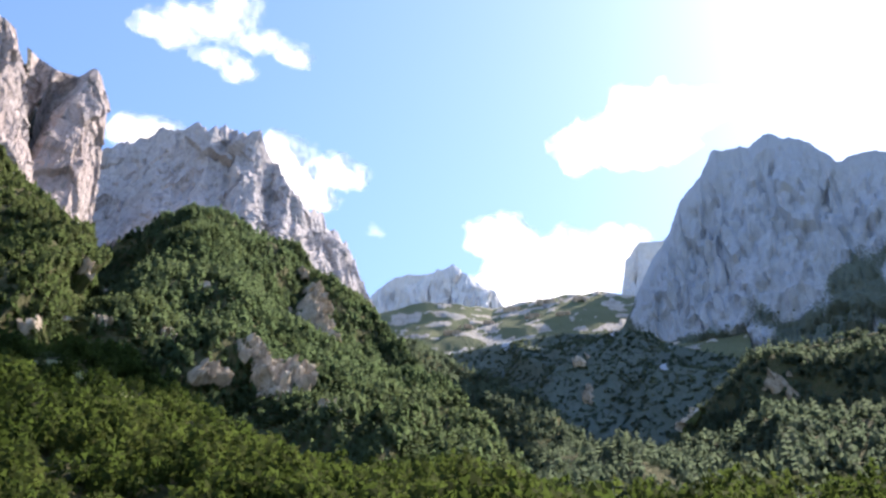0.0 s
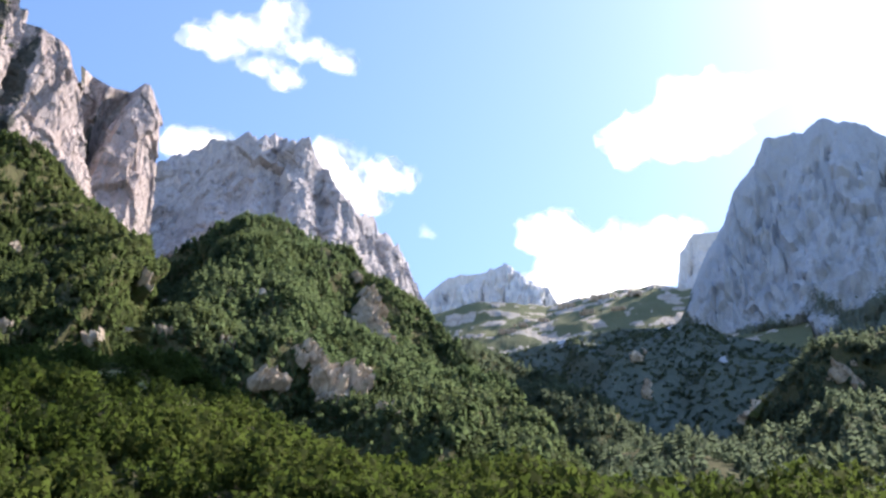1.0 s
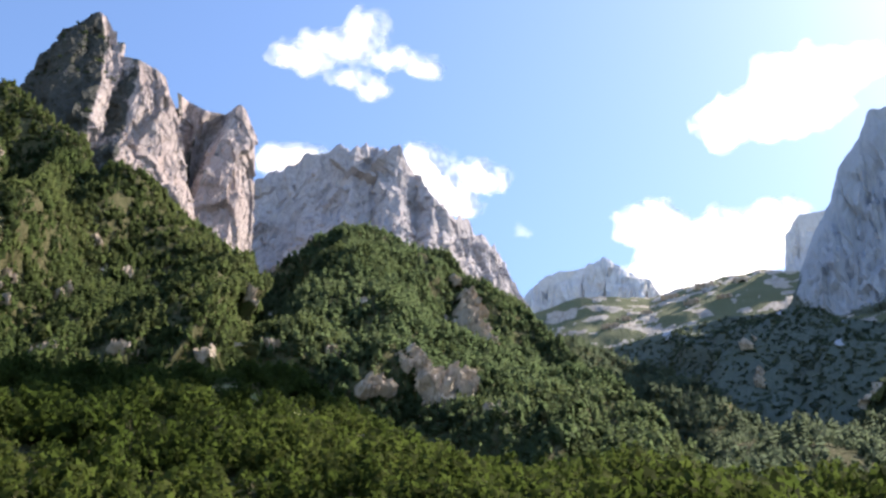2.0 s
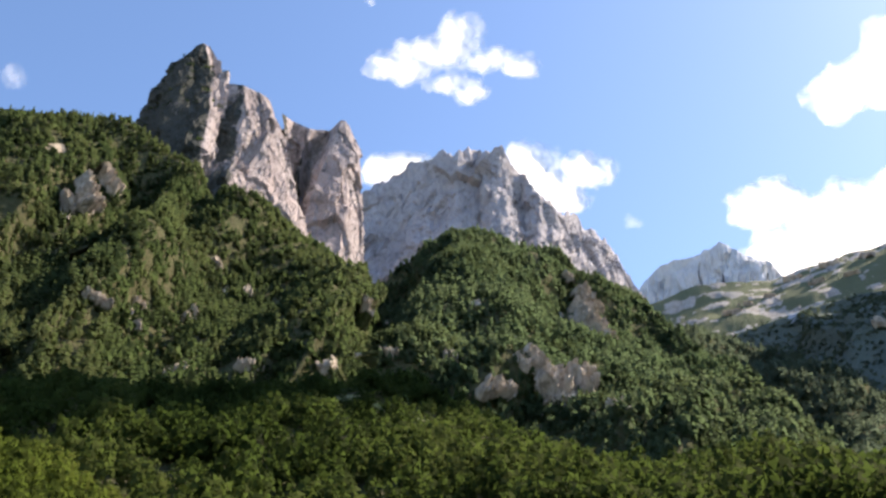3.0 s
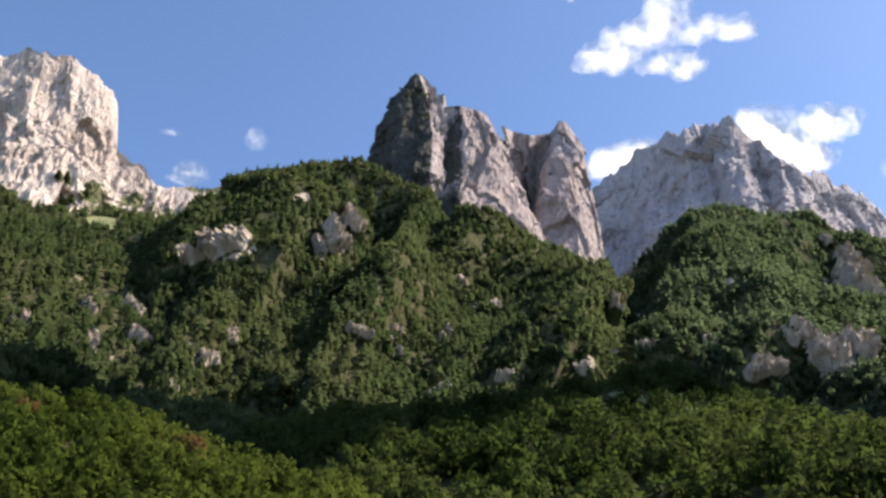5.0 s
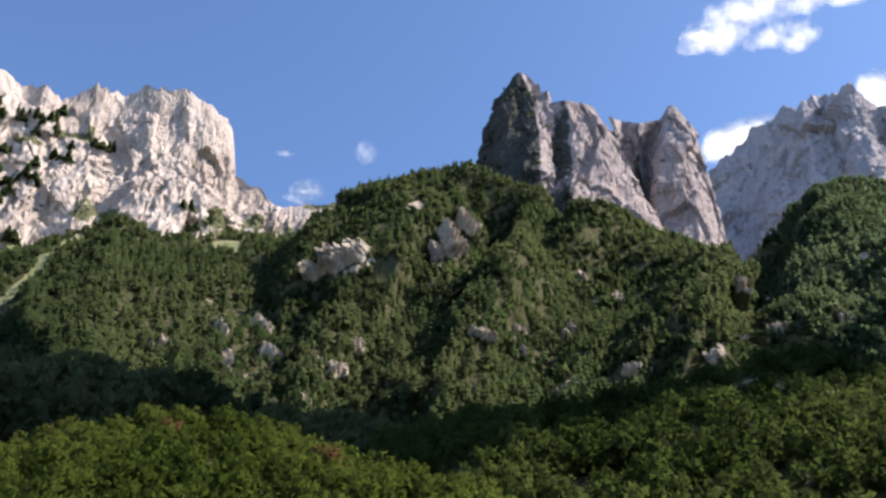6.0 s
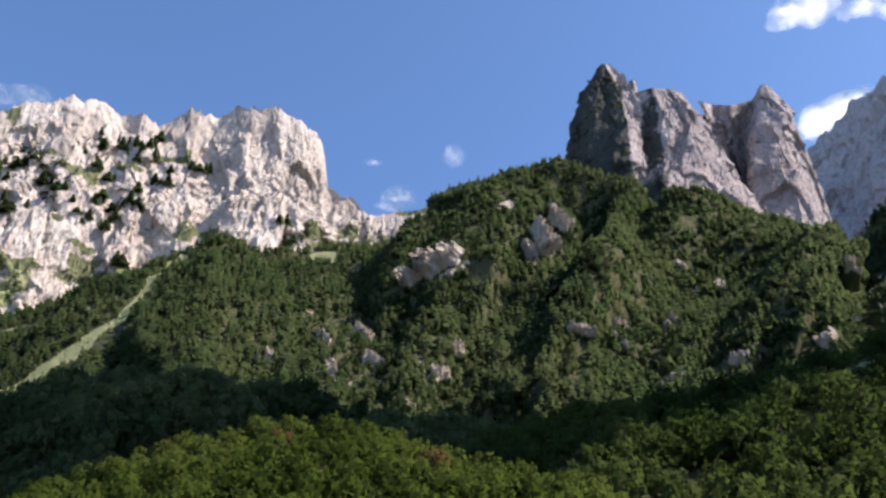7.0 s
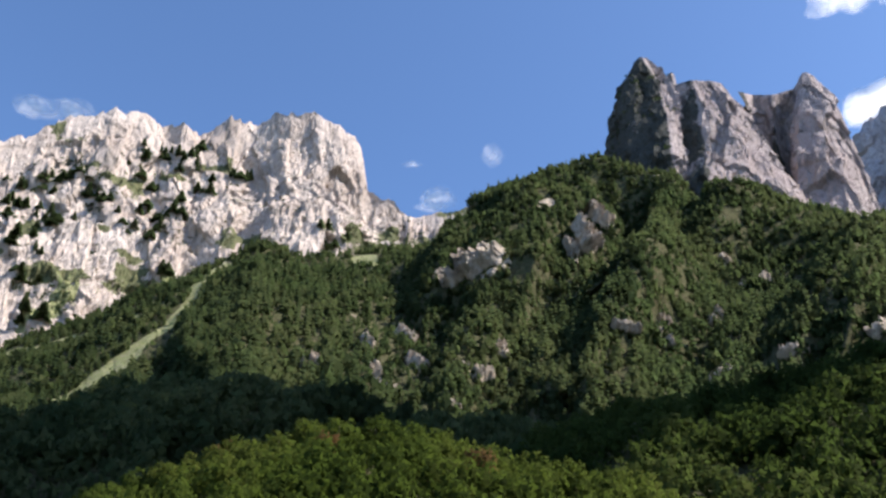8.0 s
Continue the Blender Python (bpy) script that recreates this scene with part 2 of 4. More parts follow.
def massif_grid(crest, foot, nu, nv, profile, back=300, back_drop=0.7, smooth=0.0, jag=0, rib=0, lump=0, seed=0, wave=60, spots=0.0, strips=(), spurs=0, folds=(), green=None, paired=False, scars=()):
    """The surface of a mountain: from a far foot over the crest down to the near foot. Returns points [nu, nv, 3] and how bare each is."""
    c, f = between((crest, foot), nu) if paired else (along(crest, nu, smooth), along(foot, nu, smooth or 0.01))
    line = np.stack([c[:, 0], c[:, 1], c[:, 2] * 0], 1)
    if paired and smooth:
        w = max(1, int(nu * smooth))
        c, f = [np.stack([np.convolve(np.pad(q[:, k], w, mode="edge"), np.ones(2 * w + 1) / (2 * w + 1), "valid") for k in range(3)], 1) for q in (c, f)]
    teeth = jag * (fbm(line, wave, 4, seed + 50, True, 0.6) - 0.45) * 1.6
    nb = max(6, nv // 8)
    v = np.linspace(0, 1, nv - nb)
    hx = np.interp(v, np.linspace(0, 1, len(profile)), [a for a, _ in profile])
    hz = np.interp(v, np.linspace(0, 1, len(profile)), [b for _, b in profile])
    front = np.stack([c[:, None, k] + (f - c)[:, None, k] * (hx if k < 2 else hz)[None] for k in range(3)], -1)
    front[..., 2] += teeth[:, None] * np.exp(-v / 0.12)[None]
    out = c - f
    out[:, 2] = 0
    out /= np.linalg.norm(out, axis=1)[:, None] + 1e-9
    w = np.linspace(1, 0, nb + 1)[:-1] ** 1.6
    rear = c[:, None, :] + out[:, None, :] * (w * back)[None, :, None]
    rear[..., 2] += teeth[:, None] * np.exp(-w / 0.2)[None]
    rear[..., 2] -= (w ** 0.8)[None] * (c[:, 2:3] - f[:, 2:3] * 0.6) * back_drop
    p = np.concatenate([rear, front], 1)
    n = np.cross(np.gradient(p, axis=0), np.gradient(p, axis=1))
    n /= np.linalg.norm(n, axis=-1)[..., None] + 1e-9
    if n[..., 2].mean() < 0:
        n = -n
    vv = np.r_[-w, v]
    near_top = np.clip(np.abs(vv) / 0.10, 0.12, 1)[None]
    d = 0
    if rib:
        d = d + rock_relief(p, rib, seed)
    if lump:
        d = d + lump * 1.1 * fbm(p, 300, 2, seed + 24) + lump * 0.9 * fbm(p, 150, 3, seed + 20, gain=0.42) + lump * 0.24 * fbm(p, 58, 3, seed + 30)
    if spurs:
        length = np.linalg.norm(np.diff(c, axis=0), axis=1).sum()
        flow = np.stack(np.broadcast_arrays(np.linspace(0, length, nu)[:, None], vv[None] * 130, np.zeros((1, 1))), -1)
        flow = flow + 110 * np.stack([fbm(p, 190, 3, seed + 64), 0 * p[..., 0], 0 * p[..., 0]], -1)
        d = d + spurs * (fbm(flow, 150, 2, seed + 66, True, 0.35) - 0.55) * 1.3 * np.clip(np.abs(vv)[None] * 4, 0, 1)
    for x0, y0, x1, y1, wide, lift in folds:
        s = np.clip(((p[..., 0] - x0) * (x1 - x0) + (p[..., 1] - y0) * (y1 - y0)) / ((x1 - x0) ** 2 + (y1 - y0) ** 2), 0, 1)
        away = np.hypot(p[..., 0] - x0 - s * (x1 - x0), p[..., 1] - y0 - s * (y1 - y0))
        d = d + lift * np.exp(-(away / wide) ** 2) * np.clip(np.minimum(vv * 5, (1 - vv) * 3), 0, 1)[None]
    bare = np.zeros(p.shape[:2]) if lump else np.ones(p.shape[:2])
    for x, y, z, wide, high in scars:
        e = np.hypot(np.hypot(p[..., 0] - x, p[..., 1] - y) / wide, (p[..., 2] - z) / high) * 1.7 + 1.2 * fbm(p * np.array([1, 1, 0.45]), 26, 4, seed + 71, gain=0.6)
        k = np.clip((0.95 - e) / 0.3, 0, 1)
        bare = np.maximum(bare, k)
        d = d + k * 6 * (fbm(p * np.array([1, 1, 0.35]), 18, 3, seed + 81, True, 0.6) - 0.3)
    if spots:
        k = np.clip((fbm(p, 42, 4, seed + 90) - (0.62 - spots)) / 0.12, 0, 1)
        bare = np.maximum(bare, k)
        d = d + k * 5 * (fbm(p * np.array([1, 1, 0.35]), 16, 3, seed + 95, True, 0.6) - 0.1)
    p = p + n * (d * near_top)[..., None]
    if green is not None:
        bare = bare * (1 - green(p))
    turf = np.zeros(p.shape[:2])
    for (x0, y0, w0), (x1, y1, w1) in strips:
        s = np.clip(((p[..., 0] - x0) * (x1 - x0) + (p[..., 1] - y0) * (y1 - y0)) / ((x1 - x0) ** 2 + (y1 - y0) ** 2), 0, 1)
        away = np.hypot(p[..., 0] - x0 - s * (x1 - x0), p[..., 1] - y0 - s * (y1 - y0))
        wide = (w0 + s * (w1 - w0)) * (1 + 0.5 * fbm(p, 30, 3, seed + 40))
        turf = np.maximum(turf, np.clip((wide - away) / 6 + 0.5, 0, 1))
    return p, np.where(turf > 0.4, np.minimum(bare, 0.3), bare), vv, turf


def grid_mesh(name, p, mat, soft_faces=False, **attributes):
    nu, nv = p.shape[:2]
    i = np.arange(nu * nv).reshape(nu, nv)
    quads = np.stack([i[:-1, :-1], i[1:, :-1], i[1:, 1:], i[:-1, 1:]], -1).reshape(-1, 4)
    me = bpy.data.meshes.new(name)
    flat = np.cross(p[1:, :-1] - p[:-1, :-1], p[:-1, 1:] - p[:-1, :-1])[..., 2].mean()
    if flat < 0:
        quads = quads[:, ::-1]
    fill(me, p.reshape(-1, 3), quads)
    me.polygons.foreach_set("use_smooth", np.full(len(me.polygons), soft_faces))
    for key, values in attributes.items():
        at = me.attributes.new(key, "FLOAT", "POINT")
        at.data.foreach_set("value", np.ascontiguousarray(values, np.float32).ravel())
    me.materials.append(mat)
    return new(name, me)


def fill(me, verts, faces):
    """Mesh data from arrays; all faces have the same number of corners."""
    n, k = faces.shape
    me.vertices.add(len(verts))
    me.vertices.foreach_set("co", np.ascontiguousarray(verts, np.float32).ravel())
    me.loops.add(n * k)
    me.loops.foreach_set("vertex_index", np.ascontiguousarray(faces, np.int32).ravel())
    me.polygons.add(n)
    me.polygons.foreach_set("loop_start", np.arange(0, n * k, k, dtype=np.int32))
    me.update(calc_edges=True)


def mountain(label, category, crest, foot, mat, nu=200, nv=120, profile=CLIFF, name="mountain", **shape):
    p, bare, vv, turf = massif_grid(crest, foot, nu, nv, profile, **shape)
    tagged(grid_mesh(name, p, mat, "lump" in shape, bare=bare, turf=turf), label, category)
    return p, np.maximum(bare, turf), vv


def crag(label, edges, mat, nu=190, nv=130, rib=10, seed=0, green=None, drop=60):
    """A rock tower spanned between edges that run from its top down to its foot; faces meet in sharp edges."""
    rows = between([[e[k] for e in edges] for k in (3, 0, 1, 2)], nu)
    rows = rows[1:] + [rows[0], rows[0] + (rows[0] - rows[3]) * 0.3 - (0, 0, drop)]
    v = np.linspace(0, len(rows) - 1, nv)
    k = np.minimum(v.astype(int), len(rows) - 2)
    net = np.stack(rows, 1)
    p = net[:, k] + (net[:, k + 1] - net[:, k]) * (v - k)[None, :, None]
    n = np.cross(np.gradient(p, axis=0), np.gradient(p, axis=1))
    n /= np.linalg.norm(n, axis=-1)[..., None] + 1e-9
    middle = p[:, nv // 2].mean(0)
    if ((p - middle) * n)[..., :2].sum(-1).mean() < 0:
        n = -n
    p = p + n * (rock_relief(p, rib, seed) * np.clip(v / 0.6, 0.15, 1)[None])[..., None]
    bare = np.ones(p.shape[:2]) if green is None else 1 - green(p)
    tagged(grid_mesh("mountain", p, mat, bare=bare, turf=np.zeros(bare.shape)), label, "mountain")
    return p, bare, np.linspace(0, 1, nv)


# ---- trees ----
def crown_cloud(rng, lumps, each, leaf, tall=1.0):
    """One leafy crown about 1 wide: verts, triangles and soft outward normals. Rounded boughs, each clad in leaf clusters."""
    v, f, n = [], [], []
    for k in range(lumps + 1):
        if k == lumps:
            c, r = np.array((0, 0, 0.45)), 0.34
        else:
            a, z = 6.283 * (k * 0.618 + rng.uniform(0, 0.15)), 0.14 + 0.72 * ((k + 0.5) / lumps) + rng.uniform(-0.06, 0.06)
            ring = 0.36 * math.sqrt(max(0.05, 1 - (1.9 * z - 0.8) ** 2))
            c, r = np.array((math.cos(a) * ring, math.sin(a) * ring, z)), rng.uniform(0.17, 0.27)
        for _ in range(each):
            out = rng.normal(0, 1, 3)
            out[2] = abs(out[2]) * 0.9 if rng.uniform() < 0.75 else out[2]
            out /= np.linalg.norm(out) + 1e-9
            at = c + out * r * rng.uniform(0.75, 1.08)
            face = out + rng.normal(0, 0.45, 3)
            face /= np.linalg.norm(face) + 1e-9
            s = np.cross(face, rng.normal(0, 1, 3))
            s /= np.linalg.norm(s) + 1e-9
            w = np.cross(face, s)
            g = leaf * rng.uniform(0.65, 1.35)
            soft = 0.45 * out + 1.0 * (at - np.array((0, 0, 0.3))) + 0.12 * face
            soft /= np.linalg.norm(soft) + 1e-9
            m = len(v)
            v += [at + s * g, at - s * g * 0.6 + w * g * 0.9, at - s * g * 0.6 - w * g * 0.9]
            n += [soft] * 3
            f.append((m, m + 1, m + 2))
    return np.array(v) * (1, 1, tall), np.array(f), np.array(n)


def spruce_cloud(rng, rings=6):
    """A spruce about 1 high: drooping tiers of branches."""
    v, f = [np.array((0, 0, 1.0))], []
    for k in range(rings):
        z, r = 0.90 - 0.80 * k / rings, 0.05 + 0.19 * (k + 1) / rings
        n, m = len(v), 5
        v.append(np.array((0, 0, z + 0.10)))
        for j in range(m):
            a = 6.283 * j / m + k * 0.7 + rng.uniform(-0.2, 0.2)
            rr = r * rng.uniform(0.65, 1.15)
            v.append(np.array((math.cos(a) * rr, math.sin(a) * rr, z - rr * 0.5)))
        f += [(n, n + 1 + j, n + 1 + (j + 1) % m) for j in range(m)]
    v = np.array(v)
    n = v * (1, 1, 0) * 4 + (0, 0, 0.6)
    return v, np.array(f), n / np.linalg.norm(n, axis=1)[:, None]


def soften(me, normals):
    me.polygons.foreach_set("use_smooth", np.ones(len(me.polygons), bool))
    me.normals_split_custom_set_from_vertices(normals.tolist())


def forest_mesh(name, spots, kinds, mat, label, rng):
    """Many trees joined. spots: x, y, z, height, width."""
    vs, fs, ns, base = [], [], [], 0
    which = rng.integers(0, len(kinds), len(spots))
    turn = rng.uniform(0, 6.283, len(spots))
    for k, (cv, cf, cn) in enumerate(kinds):
        s = spots[which == k]
        if not len(s):
            continue
        co, si = np.cos(turn[which == k])[:, None], np.sin(turn[which == k])[:, None]
        x = (cv[None, :, 0] * co - cv[None, :, 1] * si) * s[:, 4:5] + s[:, 0:1]
        y = (cv[None, :, 0] * si + cv[None, :, 1] * co) * s[:, 4:5] + s[:, 1:2]
        z = cv[None, :, 2] * s[:, 3:4] + s[:, 2:3]
        vs.append(np.stack([x, y, z], -1).reshape(-1, 3))
        ns.append(np.stack([cn[None, :, 0] * co - cn[None, :, 1] * si, cn[None, :, 0] * si + cn[None, :, 1] * co, cn[None, :, 2] + 0 * co], -1).reshape(-1, 3))
        fs.append((cf[None] + base + (np.arange(len(s)) * len(cv))[:, None, None]).reshape(-1, 3))
        base += len(s) * len(cv)
    me = bpy.data.meshes.new(name)
    fill(me, np.concatenate(vs), np.concatenate(fs))
    soften(me, np.concatenate(ns))
    me.materials.append(mat)
    return tagged(new(name, me), label, "forest", kind="stuff")


def scatter(surface, count, rng, height, width, lo=-0.3, hi=1.0, keep=None, clear=(), on_rock=False, gaps=0.37):
    """Places for trees on a mountain's surface, evenly over its area, none where it is bare."""
    p, bare, vv = surface
    a = np.linalg.norm(np.cross(p[1:, :-1] - p[:-1, :-1], p[:-1, 1:] - p[:-1, :-1]), axis=-1)
    a = a * ((vv[None, :-1] >= lo) & (vv[None, :-1] <= hi)) * (on_rock | (bare[:-1, :-1] < 0.45))
    if not on_rock:
        a = a * (fbm(p[:-1, :-1], 38, 4, 49, gain=0.6) < gaps)
    if keep is not None:
        a = a * keep(p[:-1, :-1])
    for x, y, _, w, h in clear:
        a = a * (np.hypot(p[:-1, :-1, 0] - x, p[:-1, :-1, 1] - y) > 0.15 * max(w, h))
    cum = np.cumsum(a.ravel())
    if cum[-1] <= 0:
        return np.zeros((0, 5))
    pick = np.minimum(np.searchsorted(cum, rng.uniform(0, cum[-1], count)), len(cum) - 1)
    i, j = np.unravel_index(pick, a.shape)
    s, t = rng.uniform(0, 1, (2, count, 1))
    q = p[i, j] * (1 - s) * (1 - t) + p[i + 1, j] * s * (1 - t) + p[i, j + 1] * (1 - s) * t + p[i + 1, j + 1] * s * t
    size = rng.uniform(0.75, 1.2, count) ** 2 * (1 + 0.25 * fbm(q, 60, 2, 5))
    return np.column_stack([q[:, 0], q[:, 1], q[:, 2] - 0.08 * height * size, height * size, width * size * rng.uniform(0.85, 1.2, count)])


rng = np.random.default_rng(7)
BEECH = [crown_cloud(rng, 3, 4, 0.29) for _ in range(8)]
BEECH_FINE = [crown_cloud(rng, 8, 8, 0.125) for _ in range(6)]
BEECH_NEAR = [crown_cloud(rng, 10, 13, 0.085) for _ in range(6)]
SPRUCE = [spruce_cloud(rng, 4) for _ in range(4)]
MIXED = BEECH + [(v * (1.9, 1.9, 1.3), f, n) for v, f, n in SPRUCE]
SPRUCE_WIDE = [(v * (1.9, 1.9, 1.0), f, n) for v, f, n in SPRUCE]
SHRUB = [crown_cloud(rng, 2, 5, 0.24, 0.8) for _ in range(5)]

# ---- the ground ----
def ground_sheet():
    """The valley floor: level where one stands, rising towards the mountain wall, low behind."""
    r = np.r_[0.0, np.geomspace(4, 4900, 110)]
    a = np.linspace(-math.pi, math.pi, 241)
    rr, aa = np.meshgrid(r, a, indexing="ij")
    front = 0.5 + 0.5 * np.cos(np.clip(np.abs(aa - 0.4) - 1.35, 0, 1.2) / 1.2 * math.pi)
    rise = np.interp(rr, [0, 25, 150, 400, 900, 2500, 4900], [0, 0, 30, 95, 230, 560, 700])
    x, y = -np.sin(aa) * rr, np.cos(aa) * rr
    p = np.stack([x, y, rise * (0.06 + 0.94 * front)], -1)
    p[..., 2] += fbm(p, 90, 4, 3) * np.clip(rr / 300, 0, 1) * 6 * np.clip(rr / 30, 0, 1)
    ob = grid_mesh("ground", p, hill_ground, bare=np.zeros(rr.shape), turf=np.clip(1.4 - rr / 60, 0, 1))
    tagged(ob, "grassy valley floor rising into wooded slopes", "ground", kind="structure")


ground_sheet()

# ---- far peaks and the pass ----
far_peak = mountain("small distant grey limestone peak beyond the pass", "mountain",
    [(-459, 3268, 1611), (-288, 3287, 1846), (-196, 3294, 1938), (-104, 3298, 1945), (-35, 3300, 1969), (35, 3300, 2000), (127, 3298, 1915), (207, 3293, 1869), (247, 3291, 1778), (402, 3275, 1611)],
    [(-404, 2872, 1293), (-47, 2700, 1348), (341, 2779, 1307)], limestone_far_haze, 200, 70, WALL, jag=9, rib=30, seed=11)
pass_slope = mountain("grassy alpine pass strewn with pale boulders", "slope",
    [(-391, 2469, 1248), (-196, 2492, 1303), (-44, 2500, 1342), (144, 2496, 1325), (196, 2492, 1342), (365, 2473, 1370), (468, 2456, 1387), (545, 2440, 1365), (855, 2349, 1331)],
    [(-282, 1778, 729), (-0, 1800, 766), (313, 1773, 784), (616, 1691, 766)], alpine, 240, 90, ROUND, jag=16, lump=20, seed=12, spots=0.52)
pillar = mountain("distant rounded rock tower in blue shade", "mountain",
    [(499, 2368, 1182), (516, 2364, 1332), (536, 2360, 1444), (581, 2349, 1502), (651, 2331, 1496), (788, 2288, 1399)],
    [(470, 2251, 1074), (716, 2080, 1027)], limestone_far_haze, 90, 70, WALL, jag=8, rib=14, seed=13)
# The blue of this stone is distance haze put into its colour.
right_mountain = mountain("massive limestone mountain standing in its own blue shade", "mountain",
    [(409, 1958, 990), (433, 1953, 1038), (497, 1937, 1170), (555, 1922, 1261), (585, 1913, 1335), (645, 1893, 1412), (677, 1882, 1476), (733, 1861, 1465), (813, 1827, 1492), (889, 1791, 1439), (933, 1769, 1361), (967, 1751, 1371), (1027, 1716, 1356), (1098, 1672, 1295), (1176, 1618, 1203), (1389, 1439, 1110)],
    [(287, 1625, 676), (441, 1538, 624), (610, 1370, 544), (1042, 1079, 500)], limestone_haze_blue, 220, 100, WALL, jag=12, rib=20, seed=14,
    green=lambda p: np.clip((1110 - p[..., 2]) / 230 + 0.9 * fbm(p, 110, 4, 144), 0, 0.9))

# ---- where the wooded slopes break into bare rock ----
# x, y, z, width, height
SHOULDER_ROCKS = [(-600, 482, 466, 40, 28), (-640, 480, 472, 22, 18), (-589, 635, 584, 22, 44), (-564, 590, 523, 22, 44), (-567, 573, 499, 16, 30)]
BUTTRESS_ROCKS = [(-496, 392, 294, 18, 14), (-516, 431, 331, 11, 20), (-520, 646, 396, 11, 11), (-332, 542, 291, 13, 11), (-370, 518, 283, 16, 8), (-513, 666, 410, 10, 15), (-427, 481, 334, 14, 8), (-462, 735, 479, 10, 20),
                  (-545, 750, 519, 11, 13), (-463, 344, 245, 8, 6), (-312, 699, 419, 9, 26), (-294, 647, 332, 12, 14), (-366, 518, 284, 10, 7), (-279, 567, 292, 9, 15), (-480, 560, 372, 14, 15), (-455, 548, 350, 10, 14)]
APRON_ROCKS = [(-623, 411, 381, 13, 29), (-556, 380, 320, 14, 22), (-598, 358, 351, 9, 22), (-549, 338, 300, 10, 21), (-587, 305, 313, 13, 15), (-528, 336, 278, 9, 7)]
HUMP_ROCKS = [(-171, 748, 359, 20, 22), (-154, 752, 337, 26, 34), (-132, 767, 339, 34, 42), (-140, 735, 310, 30, 24), (-188, 710, 323, 24, 16), (-197, 697, 313, 24, 14), (-167, 1039, 558, 40, 66), (-163, 1088, 606, 28, 46), (-141, 999, 507, 20, 38),
              (-88, 717, 293, 16, 14), (-196, 1113, 659, 14, 22), (-284, 708, 359, 20, 13), (-236, 730, 363, 12, 16), (-177, 733, 351, 14, 14)]
SHADE_ROCKS = [(225, 1393, 655, 12, 32), (222, 1331, 568, 10, 34)]
BENCH_ROCKS = [(392, 1011, 450, 20, 26), (307, 1116, 441, 17, 32), (396, 986, 422, 14, 18)]

# ---- the grey peak behind and its wooded hump ----
grey_peak = mountain("tall grey limestone peak with a jagged sunlit ridge", "mountain",
    [(-778, 1689, 1339), (-715, 1706, 1354), (-659, 1702, 1398), (-599, 1687, 1394), (-530, 1683, 1400), (-495, 1725, 1406), (-455, 1685, 1380), (-426, 1692, 1389), (-403, 1754, 1348), (-346, 1710, 1242), (-324, 1771, 1231), (-308, 1824, 1267), (-281, 1909, 1262), (-244, 1950, 1253), (-232, 2027, 1244), (-173, 2143, 1135)],
    [(-687, 1555, 960), (-634, 1534, 965), (-611, 1522, 981), (-528, 1510, 972), (-484, 1483, 947), (-442, 1538, 971), (-394, 1478, 927), (-364, 1527, 949), (-354, 1581, 978), (-333, 1503, 930), (-295, 1593, 947), (-285, 1595, 934), (-258, 1700, 933), (-249, 1682, 896), (-218, 1837, 955), (-178, 2092, 1029)], limestone_grey, 270, 130, LEAN, jag=24, rib=11, seed=15, wave=60, paired=True)
hump = mountain("rounded wooded foothill with white rock scars", "hill",
    [(-567, 1114, 631), (-500, 1145, 704), (-470, 1158, 748), (-399, 1185, 805), (-338, 1203, 802), (-279, 1229, 793), (-227, 1239, 787), (-193, 1235, 727), (-132, 1213, 675), (-82, 1177, 613), (-32, 1080, 506), (7, 980, 402), (29, 880, 300), (49, 799, 240)],
    [(-363, 713, 325), (-222, 685, 264), (-141, 665, 229), (-78, 635, 197), (-0, 640, 179), (35, 659, 172)], hill_ground, 220, 130, ROUND, smooth=0.02, spurs=22, lump=36, seed=16,
    folds=[(-320, 1130, -235, 760, 85, 20), (-466, 1060, -330, 780, 58, -52), (-60, 1000, -60, 760, 60, -26)], spots=0.10, scars=HUMP_ROCKS)
spur = mountain("wooded spur running down from the pass", "hill",
    [(-167, 1591, 809), (-54, 1549, 770), (26, 1500, 699), (105, 1396, 617), (163, 1189, 464), (188, 1064, 387), (216, 935, 315), (248, 865, 252)],
    [(-125, 1193, 438), (-0, 1000, 307), (111, 792, 216), (184, 737, 191)], hill_ground, 140, 80, ROUND, smooth=0.03, spurs=26, lump=16, seed=17, spots=0.02)
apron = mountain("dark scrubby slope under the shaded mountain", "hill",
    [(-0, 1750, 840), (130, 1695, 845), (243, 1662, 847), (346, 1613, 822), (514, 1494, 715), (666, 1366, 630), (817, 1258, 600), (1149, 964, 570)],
    [(-0, 1250, 420), (229, 1076, 338), (460, 944, 323), (804, 675, 323)], limestone_haze_blue, 200, 90, SLOPE, spurs=46, lump=22, seed=18, spots=0.16)
bench = mountain("wooded bench catching the sun below the shaded mountain", "hill",
    [(278, 1116, 412), (345, 1128, 482), (397, 1133, 533), (457, 1109, 543), (535, 1074, 546), (688, 983, 540), (919, 771, 528)],
    [(230, 922, 292), (395, 809, 294), (689, 579, 294)], hill_ground, 150, 60, ROUND, smooth=0.02, spurs=24, lump=14, seed=19, spots=0.05)
dell = mountain("sunlit wooded floor of the side valley", "hill",
    [(-60, 858, 257), (15, 860, 281), (117, 852, 307), (192, 838, 300), (266, 818, 310), (385, 769, 317), (553, 659, 324), (704, 493, 307)],
    [(-36, 519, 122), (148, 457, 112), (393, 275, 112)], hill_ground, 150, 60, ROUND, smooth=0.02, spurs=24, lump=14, seed=20)

